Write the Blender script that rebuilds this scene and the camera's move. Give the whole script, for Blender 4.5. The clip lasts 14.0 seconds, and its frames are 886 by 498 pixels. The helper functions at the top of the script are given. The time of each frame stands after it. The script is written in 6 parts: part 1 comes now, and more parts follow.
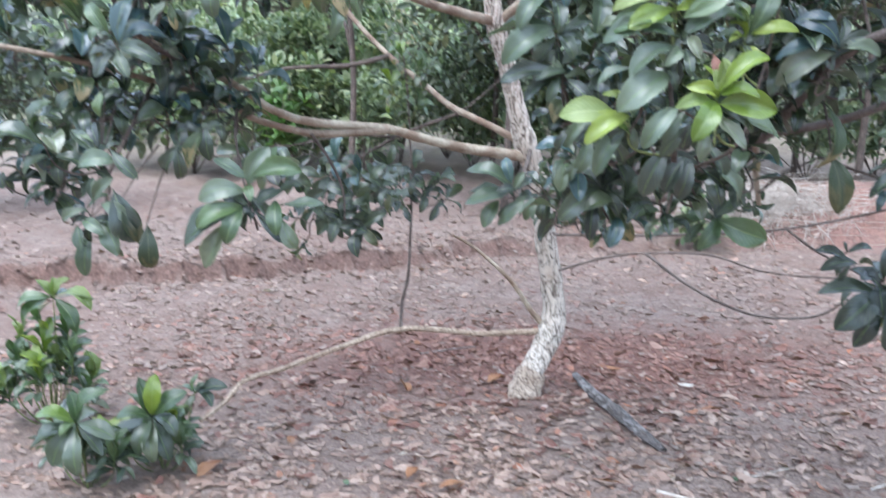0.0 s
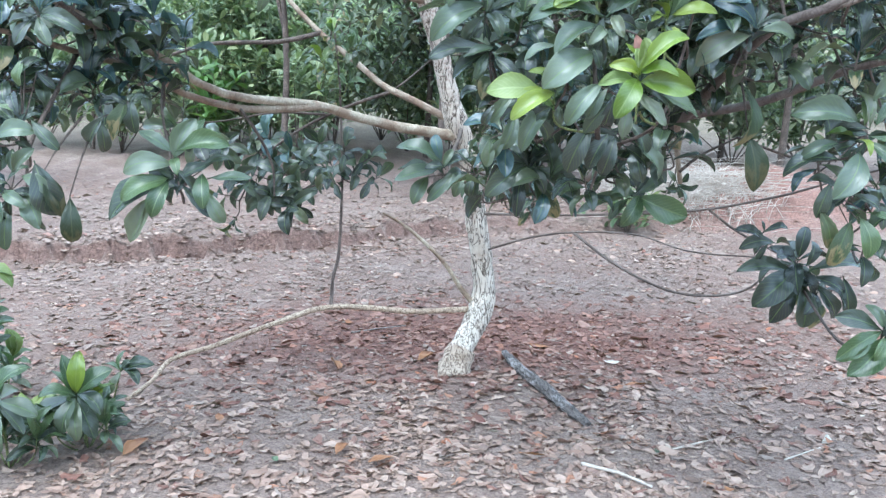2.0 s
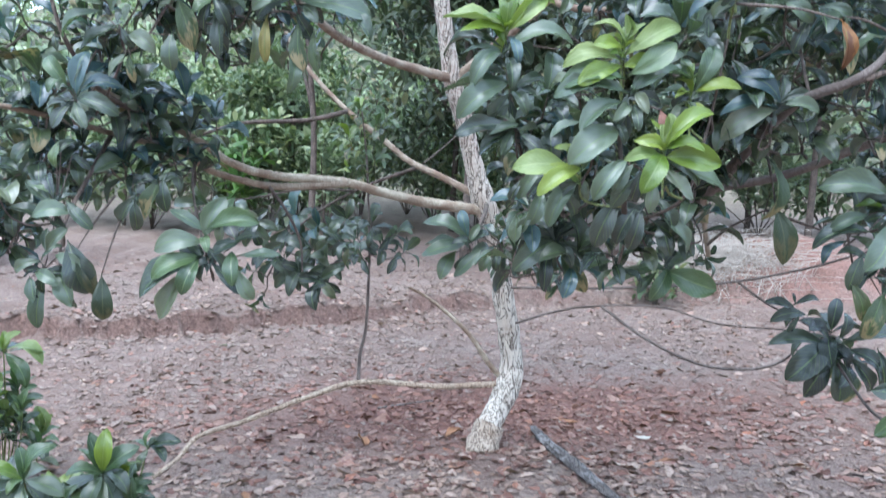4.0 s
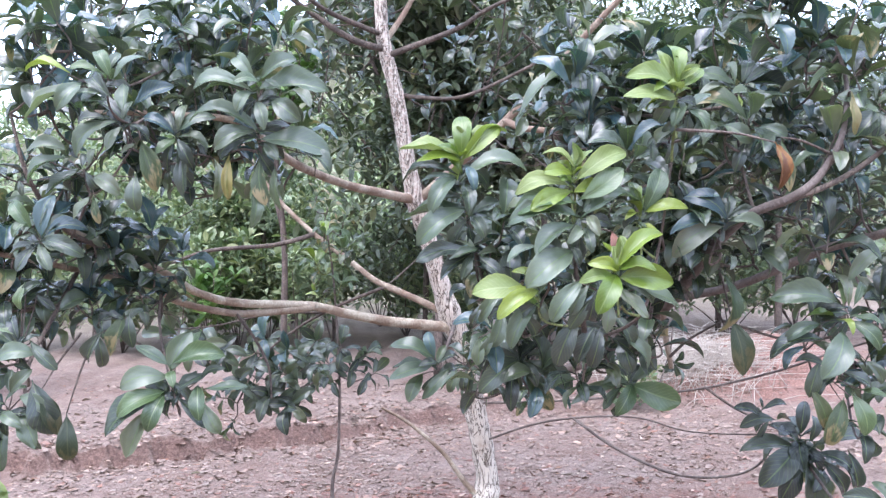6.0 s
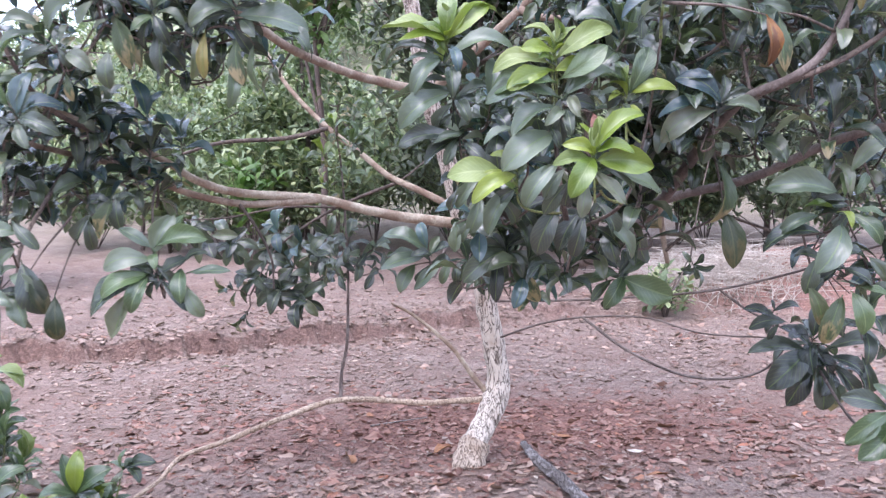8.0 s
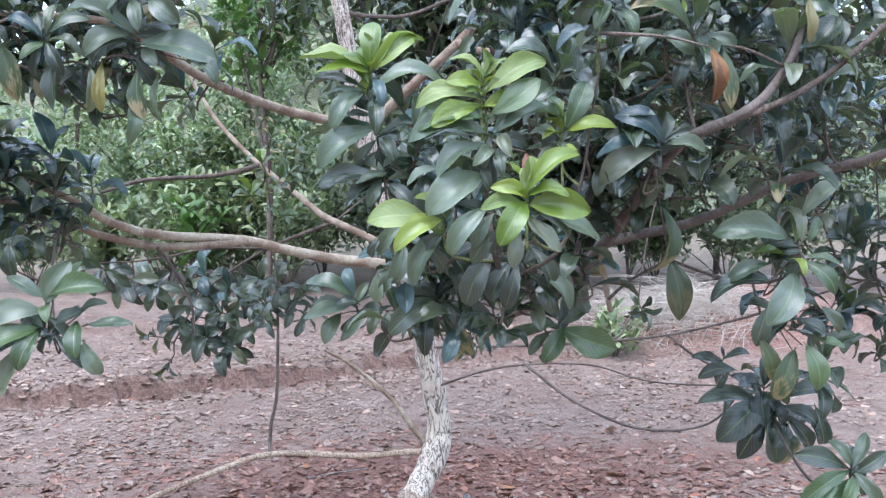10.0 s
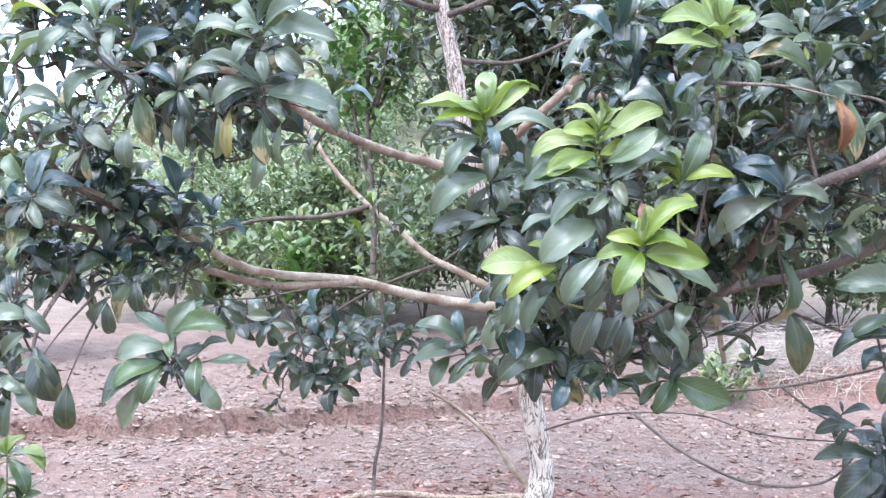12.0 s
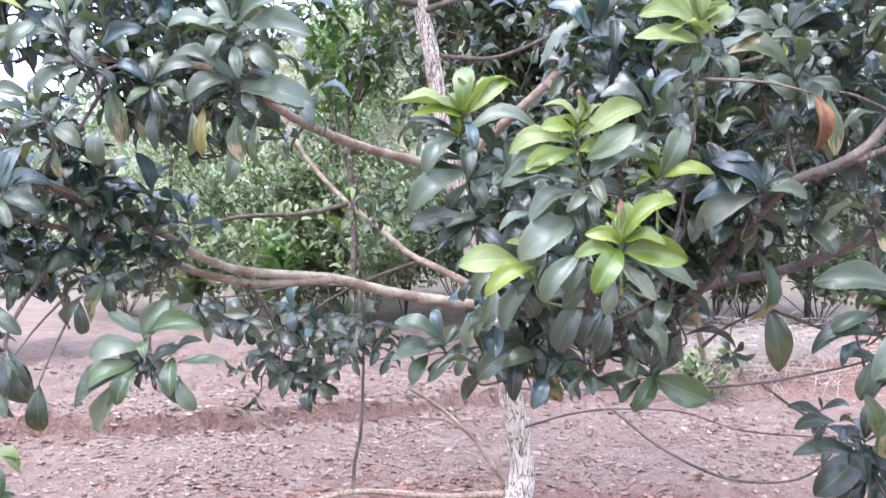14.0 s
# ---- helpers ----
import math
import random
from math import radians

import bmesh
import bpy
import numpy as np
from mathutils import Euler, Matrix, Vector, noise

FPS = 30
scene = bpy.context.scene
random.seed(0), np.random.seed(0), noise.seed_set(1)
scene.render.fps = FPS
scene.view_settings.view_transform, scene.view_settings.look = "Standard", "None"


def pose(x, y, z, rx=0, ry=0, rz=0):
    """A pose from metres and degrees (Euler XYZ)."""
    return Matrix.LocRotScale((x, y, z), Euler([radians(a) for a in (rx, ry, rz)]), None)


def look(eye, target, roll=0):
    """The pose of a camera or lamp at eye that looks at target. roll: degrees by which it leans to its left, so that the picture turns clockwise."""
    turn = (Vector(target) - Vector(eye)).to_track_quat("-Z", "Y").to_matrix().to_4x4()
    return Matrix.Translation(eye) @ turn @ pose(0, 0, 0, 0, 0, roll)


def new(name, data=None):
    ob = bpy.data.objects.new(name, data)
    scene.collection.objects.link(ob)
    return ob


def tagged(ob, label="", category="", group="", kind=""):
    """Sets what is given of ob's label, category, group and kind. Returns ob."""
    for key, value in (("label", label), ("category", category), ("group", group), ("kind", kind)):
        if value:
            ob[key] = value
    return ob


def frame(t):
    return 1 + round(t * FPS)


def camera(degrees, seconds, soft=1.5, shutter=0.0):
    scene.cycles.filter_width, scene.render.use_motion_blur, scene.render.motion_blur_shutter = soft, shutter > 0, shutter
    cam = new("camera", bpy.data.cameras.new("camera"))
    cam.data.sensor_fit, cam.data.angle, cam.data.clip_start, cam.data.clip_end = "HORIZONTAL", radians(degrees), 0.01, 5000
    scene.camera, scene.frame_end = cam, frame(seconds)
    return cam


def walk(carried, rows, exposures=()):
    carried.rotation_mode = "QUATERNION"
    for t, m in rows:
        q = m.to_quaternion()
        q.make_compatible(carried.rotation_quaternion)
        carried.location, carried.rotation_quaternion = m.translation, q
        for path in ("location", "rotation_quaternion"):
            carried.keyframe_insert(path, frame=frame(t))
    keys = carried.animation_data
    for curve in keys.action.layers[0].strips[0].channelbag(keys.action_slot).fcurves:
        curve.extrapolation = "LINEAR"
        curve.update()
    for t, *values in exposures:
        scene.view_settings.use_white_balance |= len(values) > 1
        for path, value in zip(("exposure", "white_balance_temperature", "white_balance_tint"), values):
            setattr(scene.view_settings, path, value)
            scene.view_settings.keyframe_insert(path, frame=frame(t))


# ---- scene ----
cam = camera(51.1, 14.0, 1.3, 0.6)
PATH = [
    (0, (0.041, -0.01, 1.56), (0.008, 1.962, 1.228), 0.2),
    (0.5, (0.055, -0.011, 1.528), (0.091, 1.947, 1.12), 0.7),
    (1, (0.055, -0.012, 1.522), (0.098, 1.944, 1.106), 0.6),
    (1.5, (0.058, -0.025, 1.532), (0.141, 1.94, 1.172), 1.0),
    (2, (0.061, -0.04, 1.538), (0.169, 1.923, 1.173), 1.2),
    (2.2, (0.069, -0.048, 1.535), (0.165, 1.915, 1.165), 0.9),
    (4.3, (0.053, -0.04, 1.554), (0.099, 1.954, 1.404), 0.4),
    (4.5, (0.052, -0.048, 1.564), (0.1, 1.949, 1.457), 0.0),
    (5, (0.053, -0.063, 1.582), (0.084, 1.936, 1.539), -0.9),
    (5.5, (0.06, -0.071, 1.596), (0.125, 1.928, 1.606), -1.6),
    (6, (0.09, -0.086, 1.601), (0.199, 1.911, 1.621), -1.8),
    (6.5, (0.119, -0.091, 1.6), (0.181, 1.907, 1.631), -2.4),
    (7, (0.185, -0.123, 1.594), (0.19, 1.877, 1.583), -2.9),
    (7.5, (0.276, -0.136, 1.552), (0.28, 1.86, 1.428), -1.3),
    (8, (0.312, -0.012, 1.519), (0.297, 1.98, 1.349), -1.0),
    (8.5, (0.36, 0.179, 1.521), (0.393, 2.177, 1.437), -1.2),
    (8.7, (0.369, 0.21, 1.524), (0.436, 2.207, 1.428), -1.6),
    (10.8, (0.402, 0.22, 1.542), (0.475, 2.217, 1.446), -0.5),
    (11, (0.397, 0.219, 1.541), (0.431, 2.217, 1.462), -0.2),
    (11.5, (0.374, 0.207, 1.558), (0.307, 2.206, 1.53), -0.1),
    (12, (0.362, 0.2, 1.559), (0.234, 2.196, 1.548), 0.0),
    (12.5, (0.358, 0.202, 1.565), (0.218, 2.197, 1.567), 0.2),
    (13, (0.358, 0.208, 1.566), (0.226, 2.203, 1.577), 0.2),
    (13.5, (0.361, 0.212, 1.567), (0.248, 2.208, 1.587), -0.0),
    (14, (0.37, 0.227, 1.564), (0.282, 2.225, 1.544), -0.2),
]
EXPOSURES = [
    (0.0, 0.72, 5640, 10),
    (0.5, 0.82, 5580, 9),
    (1.2, 0.85, 5430, 4),
    (2.2, 0.87, 5380, 2),
    (4.4, 0.65, 5440, 8),
    (5.0, 0.75, 5480, 10),
    (6.5, 1.00, 5870, 22),
    (7.5, 1.02, 5840, 22),
    (8.0, 0.80, 5880, 25),
    (8.5, 0.68, 5630, 11),
    (10.8, 0.75, 5600, 14),
    (11.4, 1.05, 5660, 15),
    (12.5, 1.18, 5740, 18),
    (14.0, 1.10, 5860, 23),
]
walk(cam, [(t, look(eye, target, roll)) for t, eye, target, roll in PATH], EXPOSURES)

# ---- light ----
world = bpy.data.worlds.new("overcast_sky")
scene.world = world
world.use_nodes = True
wn = world.node_tree
wn.nodes.clear()
sky = wn.nodes.new("ShaderNodeTexSky")
sky.sky_type = "NISHITA"
sky.sun_disc = False
sky.sun_elevation = radians(63)
sky.sun_rotation = radians(196)
sky.dust_density = 3.0
veil = wn.nodes.new("ShaderNodeMix")
veil.data_type = "RGBA"
veil.inputs[0].default_value = 0.55
veil.inputs[7].default_value = (7.9, 8.8, 9.8, 1)
wbg = wn.nodes.new("ShaderNodeBackground")
wbg.inputs["Strength"].default_value = 0.265
wout = wn.nodes.new("ShaderNodeOutputWorld")
wn.links.new(sky.outputs["Color"], veil.inputs[6])
wn.links.new(veil.outputs[2], wbg.inputs["Color"])
wn.links.new(wbg.outputs[0], wout.inputs["Surface"])

sun = new("sun", bpy.data.lights.new("sun", "SUN"))
sun.data.energy = 2.4
sun.data.angle = radians(50)
sun.data.color = (1.0, 0.97, 0.93)
sun.matrix_world = look((-2, -3.5, 8), (0, 0, 0))


# ---- materials ----
class Nodes:
    """A node material written as short calls."""

    def __init__(self, name, rough=0.6):
        self.mat = bpy.data.materials.new(name)
        self.mat.use_nodes = True
        self.tree = self.mat.node_tree
        self.bsdf = self.tree.nodes["Principled BSDF"]
        self.out = self.tree.nodes["Material Output"]
        self.bsdf.inputs["Roughness"].default_value = rough

    def node(self, kind, **values):
        n = self.tree.nodes.new(kind)
        for key, value in values.items():
            n.inputs[key].default_value = value
        return n

    def link(self, a, b):
        self.tree.links.new(a, b)

    def coords(self, scale=(1, 1, 1), source="Object"):
        tc, mp = self.node("ShaderNodeTexCoord"), self.node("ShaderNodeMapping")
        mp.inputs["Scale"].default_value = scale
        self.link(tc.outputs[source], mp.inputs["Vector"])
        return mp.outputs["Vector"]

    def noise(self, vector, scale, detail=5.0, rough=0.6, distort=0.0):
        n = self.node("ShaderNodeTexNoise", Scale=scale, Detail=detail, Roughness=rough, Distortion=distort)
        self.link(vector, n.inputs["Vector"])
        return n.outputs["Fac"]

    def math(self, op, a, b=None):
        n = self.tree.nodes.new("ShaderNodeMath")
        n.operation = op
        for k, v in enumerate((a, b)):
            if v is None:
                continue
            if isinstance(v, (int, float)):
                n.inputs[k].default_value = v
            else:
                self.link(v, n.inputs[k])
        return n.outputs[0]

    def ramp(self, fac, stops):
        n = self.tree.nodes.new("ShaderNodeValToRGB")
        while len(n.color_ramp.elements) < len(stops):
            n.color_ramp.elements.new(0.5)
        for e, (pos, col) in zip(n.color_ramp.elements, stops):
            e.position = pos
            e.color = (*col, 1) if len(col) == 3 else col
        self.link(fac, n.inputs["Fac"])
        return n.outputs["Color"]

    def mix(self, fac, a, b, mode="MIX"):
        n = self.tree.nodes.new("ShaderNodeMix")
        n.data_type, n.blend_type = "RGBA", mode
        for k, v in ((0, fac), (6, a), (7, b)):
            if isinstance(v, (int, float)):
                n.inputs[k].default_value = v
            elif isinstance(v, tuple):
                n.inputs[k].default_value = (*v, 1)
            else:
                self.link(v, n.inputs[k])
        return n.outputs[2]

    def bump(self, height, strength, distance):
        n = self.node("ShaderNodeBump", Strength=strength, Distance=distance)
        self.link(height, n.inputs["Height"])
        self.link(n.outputs["Normal"], self.bsdf.inputs["Normal"])

    def chance(self):
        """A random number for each object and for each island of a joined mesh."""
        ob, geo = self.node("ShaderNodeObjectInfo"), self.node("ShaderNodeNewGeometry")
        return self.math("FRACT", self.math("ADD", ob.outputs["Random"], geo.outputs["Random Per Island"]))


GREY3 = lambda v: (v, v, v)


def leaf_material(name, stops, rough=0.42, rib=(0.16, 0.24, 0.08), rib_amount=0.55, blotch=None, blotch_from=0.62, thin=0.26):
    m = Nodes(name, rough)
    r = m.chance()
    col = m.ramp(r, stops)
    uv = m.node("ShaderNodeUVMap")
    sep = m.node("ShaderNodeSeparateXYZ")
    m.link(uv.outputs[0], sep.inputs[0])
    u, v = sep.outputs[0], sep.outputs[1]
    side = m.math("ABSOLUTE", m.math("SUBTRACT", u, 0.5))
    mid = m.math("LESS_THAN", side, 0.03)
    wave = m.math("SINE", m.math("MULTIPLY", m.math("SUBTRACT", m.math("MULTIPLY", v, 11.0), m.math("MULTIPLY", side, 6.5)), 6.283))
    veins = m.math("MULTIPLY", m.math("GREATER_THAN", wave, 0.86), 0.35)
    ribs = m.math("MULTIPLY", m.math("MAXIMUM", mid, veins), rib_amount)
    col = m.mix(ribs, col, rib)
    rim = m.ramp(side, [(0.40, GREY3(0)), (0.49, GREY3(1))])
    col = m.mix(m.math("MULTIPLY", rim, 0.45), col, m.mix(1.0, col, (1.7, 1.6, 1.5), "MULTIPLY"))
    pos = m.coords((1, 1, 1))
    fine = m.noise(pos, 60.0, 3.0)
    patchy = m.noise(m.coords((1, 1, 1), "UV"), 3.5, 3.0)
    col = m.mix(m.math("MULTIPLY", m.math("SUBTRACT", patchy, 0.3), 0.9), col, m.mix(1.0, col, (0.50, 0.58, 0.5), "MULTIPLY"))
    col = m.mix(m.math("MULTIPLY", m.math("SUBTRACT", fine, 0.35), 0.5), col, m.mix(1.0, col, (0.55, 0.6, 0.5), "MULTIPLY"))
    off = m.node("ShaderNodeVectorMath")
    m.link(uv.outputs[0], off.inputs[0])
    m.link(m.math("MULTIPLY", r, 40.0), off.inputs[1])
    swell = m.noise(off.outputs[0], 1.9, 1.0, 0.5)
    if blotch:
        patch = m.math("ADD", m.math("MULTIPLY", m.noise(off.outputs[0], 3.0, 4.0), 0.7), m.math("MULTIPLY", v, 0.35))
        edge = m.ramp(patch, [(blotch_from, GREY3(0)), (blotch_from + 0.07, GREY3(1))])
        col = m.mix(edge, col, blotch)
    m.link(col, m.bsdf.inputs["Base Color"])
    m.bsdf.inputs["IOR"].default_value = 1.5 + 0.2 * (rough < 0.34)
    m.bsdf.inputs["Coat Weight"].default_value = 0.3 if rough < 0.34 else 0.0
    m.bsdf.inputs["Coat Roughness"].default_value = 0.13
    m.link(m.math("ADD", rough - 0.09, m.math("MULTIPLY", fine, 0.12)), m.bsdf.inputs["Roughness"])
    m.bump(m.math("ADD", m.math("MULTIPLY", swell, 2.6), m.math("ADD", m.math("ADD", m.math("MULTIPLY", ribs, -0.6), m.math("MULTIPLY", wave, 0.025)), m.math("MULTIPLY", fine, 0.2))), 0.6, 0.008)
    if thin:
        back = m.node("ShaderNodeBsdfTranslucent")
        m.link(m.mix(1.0, col, (1.0, 1.15, 0.6), "MULTIPLY"), back.inputs["Color"])
        both = m.node("ShaderNodeMixShader", Fac=thin)
        m.link(m.bsdf.outputs[0], both.inputs[1])
        m.link(back.outputs[0], both.inputs[2])
        m.link(both.outputs[0], m.out.inputs["Surface"])
    return m.mat


LEAF = {
    "mature": leaf_material("leaf_mature", [(0.0, (0.037, 0.053, 0.037)), (0.4, (0.064, 0.086, 0.060)), (0.75, (0.101, 0.130, 0.087)), (1.0, (0.174, 0.190, 0.128))], 0.27),
    # Darker copy of the mature leaf, with crown shade in its colour.
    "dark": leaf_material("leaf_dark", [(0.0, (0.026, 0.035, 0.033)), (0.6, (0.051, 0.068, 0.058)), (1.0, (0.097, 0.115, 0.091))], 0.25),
    # Blue of the reflected sky is put into this leaf colour.
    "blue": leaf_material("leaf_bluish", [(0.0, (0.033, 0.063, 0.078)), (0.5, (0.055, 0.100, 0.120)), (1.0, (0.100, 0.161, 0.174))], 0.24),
    "fresh": leaf_material("leaf_fresh", [(0.0, (0.050, 0.088, 0.037)), (0.5, (0.075, 0.126, 0.051)), (1.0, (0.117, 0.175, 0.068))], 0.32, rib=(0.24, 0.31, 0.15)),
    "young": leaf_material("leaf_young", [(0.0, (0.085, 0.150, 0.011)), (0.3, (0.140, 0.214, 0.016)), (0.7, (0.200, 0.272, 0.027)), (1.0, (0.266, 0.323, 0.052))], 0.33, rib=(0.30, 0.36, 0.13), rib_amount=0.4, thin=0.25),
    "spring": leaf_material("leaf_spring", [(0.0, (0.045, 0.10, 0.022)), (0.6, (0.08, 0.16, 0.035)), (1.0, (0.14, 0.23, 0.06))], 0.45),
    "lime": leaf_material("leaf_lime", [(0.0, (0.166, 0.227, 0.066)), (1.0, (0.244, 0.294, 0.106))], 0.36, rib=(0.38, 0.44, 0.22), rib_amount=0.5, thin=0.22),
    "old": leaf_material("leaf_old", [(0.0, (0.050, 0.075, 0.040)), (0.5, (0.070, 0.095, 0.050)), (1.0, (0.105, 0.125, 0.06))], 0.40, blotch=(0.27, 0.22, 0.12), blotch_from=0.58),
    "yellow": leaf_material("leaf_yellow", [(0.0, (0.272, 0.224, 0.065)), (1.0, (0.240, 0.208, 0.104))], 0.5, blotch=(0.20, 0.16, 0.06)),
    "orange": leaf_material("leaf_orange", [(0.0, (0.259, 0.109, 0.032)), (1.0, (0.216, 0.075, 0.024))], 0.5, blotch=(0.11, 0.045, 0.02), blotch_from=0.5),
    "grey": leaf_material("leaf_grey", [(0.0, (0.080, 0.112, 0.080)), (0.6, (0.123, 0.162, 0.110)), (1.0, (0.179, 0.213, 0.147))], 0.28),
    "back": leaf_material("leaf_background", [(0.0, (0.026, 0.037, 0.024)), (0.5, (0.056, 0.072, 0.045)), (0.85, (0.101, 0.122, 0.074)), (1.0, (0.204, 0.211, 0.132))], 0.36),
    # Bright and hazy background leaves: distance haze is mixed into their colours.
    "bright": leaf_material("leaf_background_bright", [(0.0, (0.080, 0.117, 0.062)), (0.6, (0.174, 0.231, 0.120)), (1.0, (0.418, 0.433, 0.241))], 0.42),
    "hazy": leaf_material("leaf_far_haze", [(0.0, (0.139, 0.188, 0.117)), (0.6, (0.250, 0.301, 0.190)), (1.0, (0.446, 0.489, 0.306))], 0.55),
    "litter": leaf_material("leaf_litter", [(0.0, (0.242, 0.152, 0.115)), (0.25, (0.330, 0.216, 0.169)), (0.55, (0.407, 0.280, 0.224)), (0.85, (0.451, 0.326, 0.267)), (0.955, (0.495, 0.369, 0.306)), (0.965, (0.418, 0.214, 0.138)), (0.985, (0.352, 0.161, 0.097)), (1.0, (0.682, 0.599, 0.510))], 0.75, rib=(0.44, 0.32, 0.26), rib_amount=0.3, blotch=(0.25, 0.165, 0.135), thin=0.06),
    # Darker copy of the litter; the dimmer light farther back is in its colour.
    "litter_dim": leaf_material("leaf_litter_dim", [(0.0, (0.160, 0.106, 0.084)), (0.25, (0.218, 0.151, 0.123)), (0.55, (0.269, 0.196, 0.164)), (0.85, (0.298, 0.228, 0.195)), (0.955, (0.327, 0.258, 0.223)), (0.965, (0.276, 0.150, 0.101)), (0.985, (0.232, 0.113, 0.071)), (1.0, (0.550, 0.419, 0.372))], 0.75, rib=(0.44, 0.32, 0.26), rib_amount=0.3, blotch=(0.25, 0.165, 0.135), thin=0.06),
    "pale": leaf_material("leaf_bleached", [(0.0, (0.52, 0.46, 0.40)), (1.0, (0.66, 0.62, 0.56))], 0.7, rib=(0.5, 0.42, 0.36), thin=0.08),
    "mottled": leaf_material("leaf_mottled", [(0.0, (0.035, 0.05, 0.028)), (1.0, (0.05, 0.065, 0.034))], 0.34, rib=(0.11, 0.12, 0.06), blotch=(0.085, 0.08, 0.04), blotch_from=0.57),
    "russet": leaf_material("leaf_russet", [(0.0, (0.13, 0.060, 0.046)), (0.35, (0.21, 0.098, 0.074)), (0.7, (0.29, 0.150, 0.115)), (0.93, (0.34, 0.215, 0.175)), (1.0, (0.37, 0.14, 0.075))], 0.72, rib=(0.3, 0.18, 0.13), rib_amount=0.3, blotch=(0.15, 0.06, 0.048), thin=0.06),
    "rust": leaf_material("leaf_rust", [(0.0, (0.306, 0.130, 0.065)), (1.0, (0.374, 0.190, 0.091))], 0.6, rib=(0.45, 0.22, 0.1), blotch=(0.22, 0.09, 0.04), thin=0.1),
}


def bark_material(name, pale, brown, crack, pale_from=0.42, stretch=5.0, cracking=55.0, along="z", aloft=None, cracked=1.0):
    m = Nodes(name, 0.85)
    p = m.coords((1, 1, 1.0 / stretch) if along == "z" else (1, 1.0 / stretch, 1))
    cracks = m.noise(p, cracking, 4.0, 0.6, 0.8)
    patch = m.noise(m.coords(), 9.0, 5.0, 0.65)
    col = m.ramp(patch, [(pale_from - 0.06, brown), (pale_from + 0.10, pale)])
    if aloft:
        axis = m.node("ShaderNodeSeparateXYZ")
        m.link(m.coords(), axis.inputs[0])
        height = m.ramp(m.math("ADD", m.math("MULTIPLY", axis.outputs[2], 0.25), m.math("MULTIPLY", patch, 0.2)), [(0.38, GREY3(0)), (0.52, GREY3(1))])
        young = m.ramp(m.noise(m.coords(), 70.0, 4.0, 0.7), [(0.42, aloft), (0.56, pale)])
        col = m.mix(height, col, young)
    lines = m.ramp(m.math("ABSOLUTE", m.math("SUBTRACT", cracks, 0.5)), [(0.012, GREY3(1)), (0.045, GREY3(0))])
    col = m.mix(m.math("MULTIPLY", lines, cracked), col, crack)
    speck = m.ramp(m.noise(m.coords(), 160.0, 3.0), [(0.56, GREY3(0)), (0.68, GREY3(1))])
    col = m.mix(m.math("MULTIPLY", speck, 0.4), col, brown)
    m.link(col, m.bsdf.inputs["Base Color"])
    m.bump(m.math("ADD", cracks, m.math("MULTIPLY", patch, 0.5)), 0.8, 0.012)
    return m.mat


BARK_TRUNK = bark_material("bark_trunk", (0.62, 0.56, 0.48), (0.45, 0.37, 0.30), (0.075, 0.055, 0.042), 0.40, 6.0, 42.0, aloft=(0.40, 0.30, 0.25))
BARK_BASE = bark_material("bark_earthy", (0.47, 0.39, 0.31), (0.33, 0.25, 0.19), (0.10, 0.07, 0.05), 0.45, 3.0, 40.0)
WOOD_GREY = bark_material("wood_weathered", (0.30, 0.28, 0.27), (0.13, 0.11, 0.10), (0.025, 0.02, 0.017), 0.50, 9.0, 60.0, "y")
BARK_TAN = bark_material("bark_tan", (0.50, 0.40, 0.30), (0.36, 0.265, 0.19), (0.17, 0.115, 0.08), 0.42, 1.6)
BARK_LIMB = bark_material("bark_limb", (0.400, 0.328, 0.249), (0.235, 0.162, 0.116), (0.09, 0.065, 0.05), 0.50, 1.6, cracked=0.3)
BARK_TWIG = bark_material("bark_twig", (0.17, 0.13, 0.105), (0.09, 0.068, 0.055), (0.045, 0.034, 0.028), 0.5, 2.0)
BARK_PALE = bark_material("bark_pale", (0.510, 0.446, 0.344), (0.284, 0.209, 0.150), (0.15, 0.11, 0.085), 0.50, 1.6, cracked=0.3)
BARK_DARK = bark_material("bark_limb_brown", (0.20, 0.165, 0.145), (0.115, 0.09, 0.078), (0.05, 0.038, 0.033), 0.48, 1.8, cracked=0.4)
BARK_GREY = bark_material("bark_weathered", (0.30, 0.27, 0.25), (0.16, 0.13, 0.115), (0.04, 0.035, 0.03), 0.45, 7.0)
STEM = bark_material("green_stem", (0.20, 0.24, 0.08), (0.14, 0.17, 0.06), (0.08, 0.07, 0.04), 0.4, 2.0)


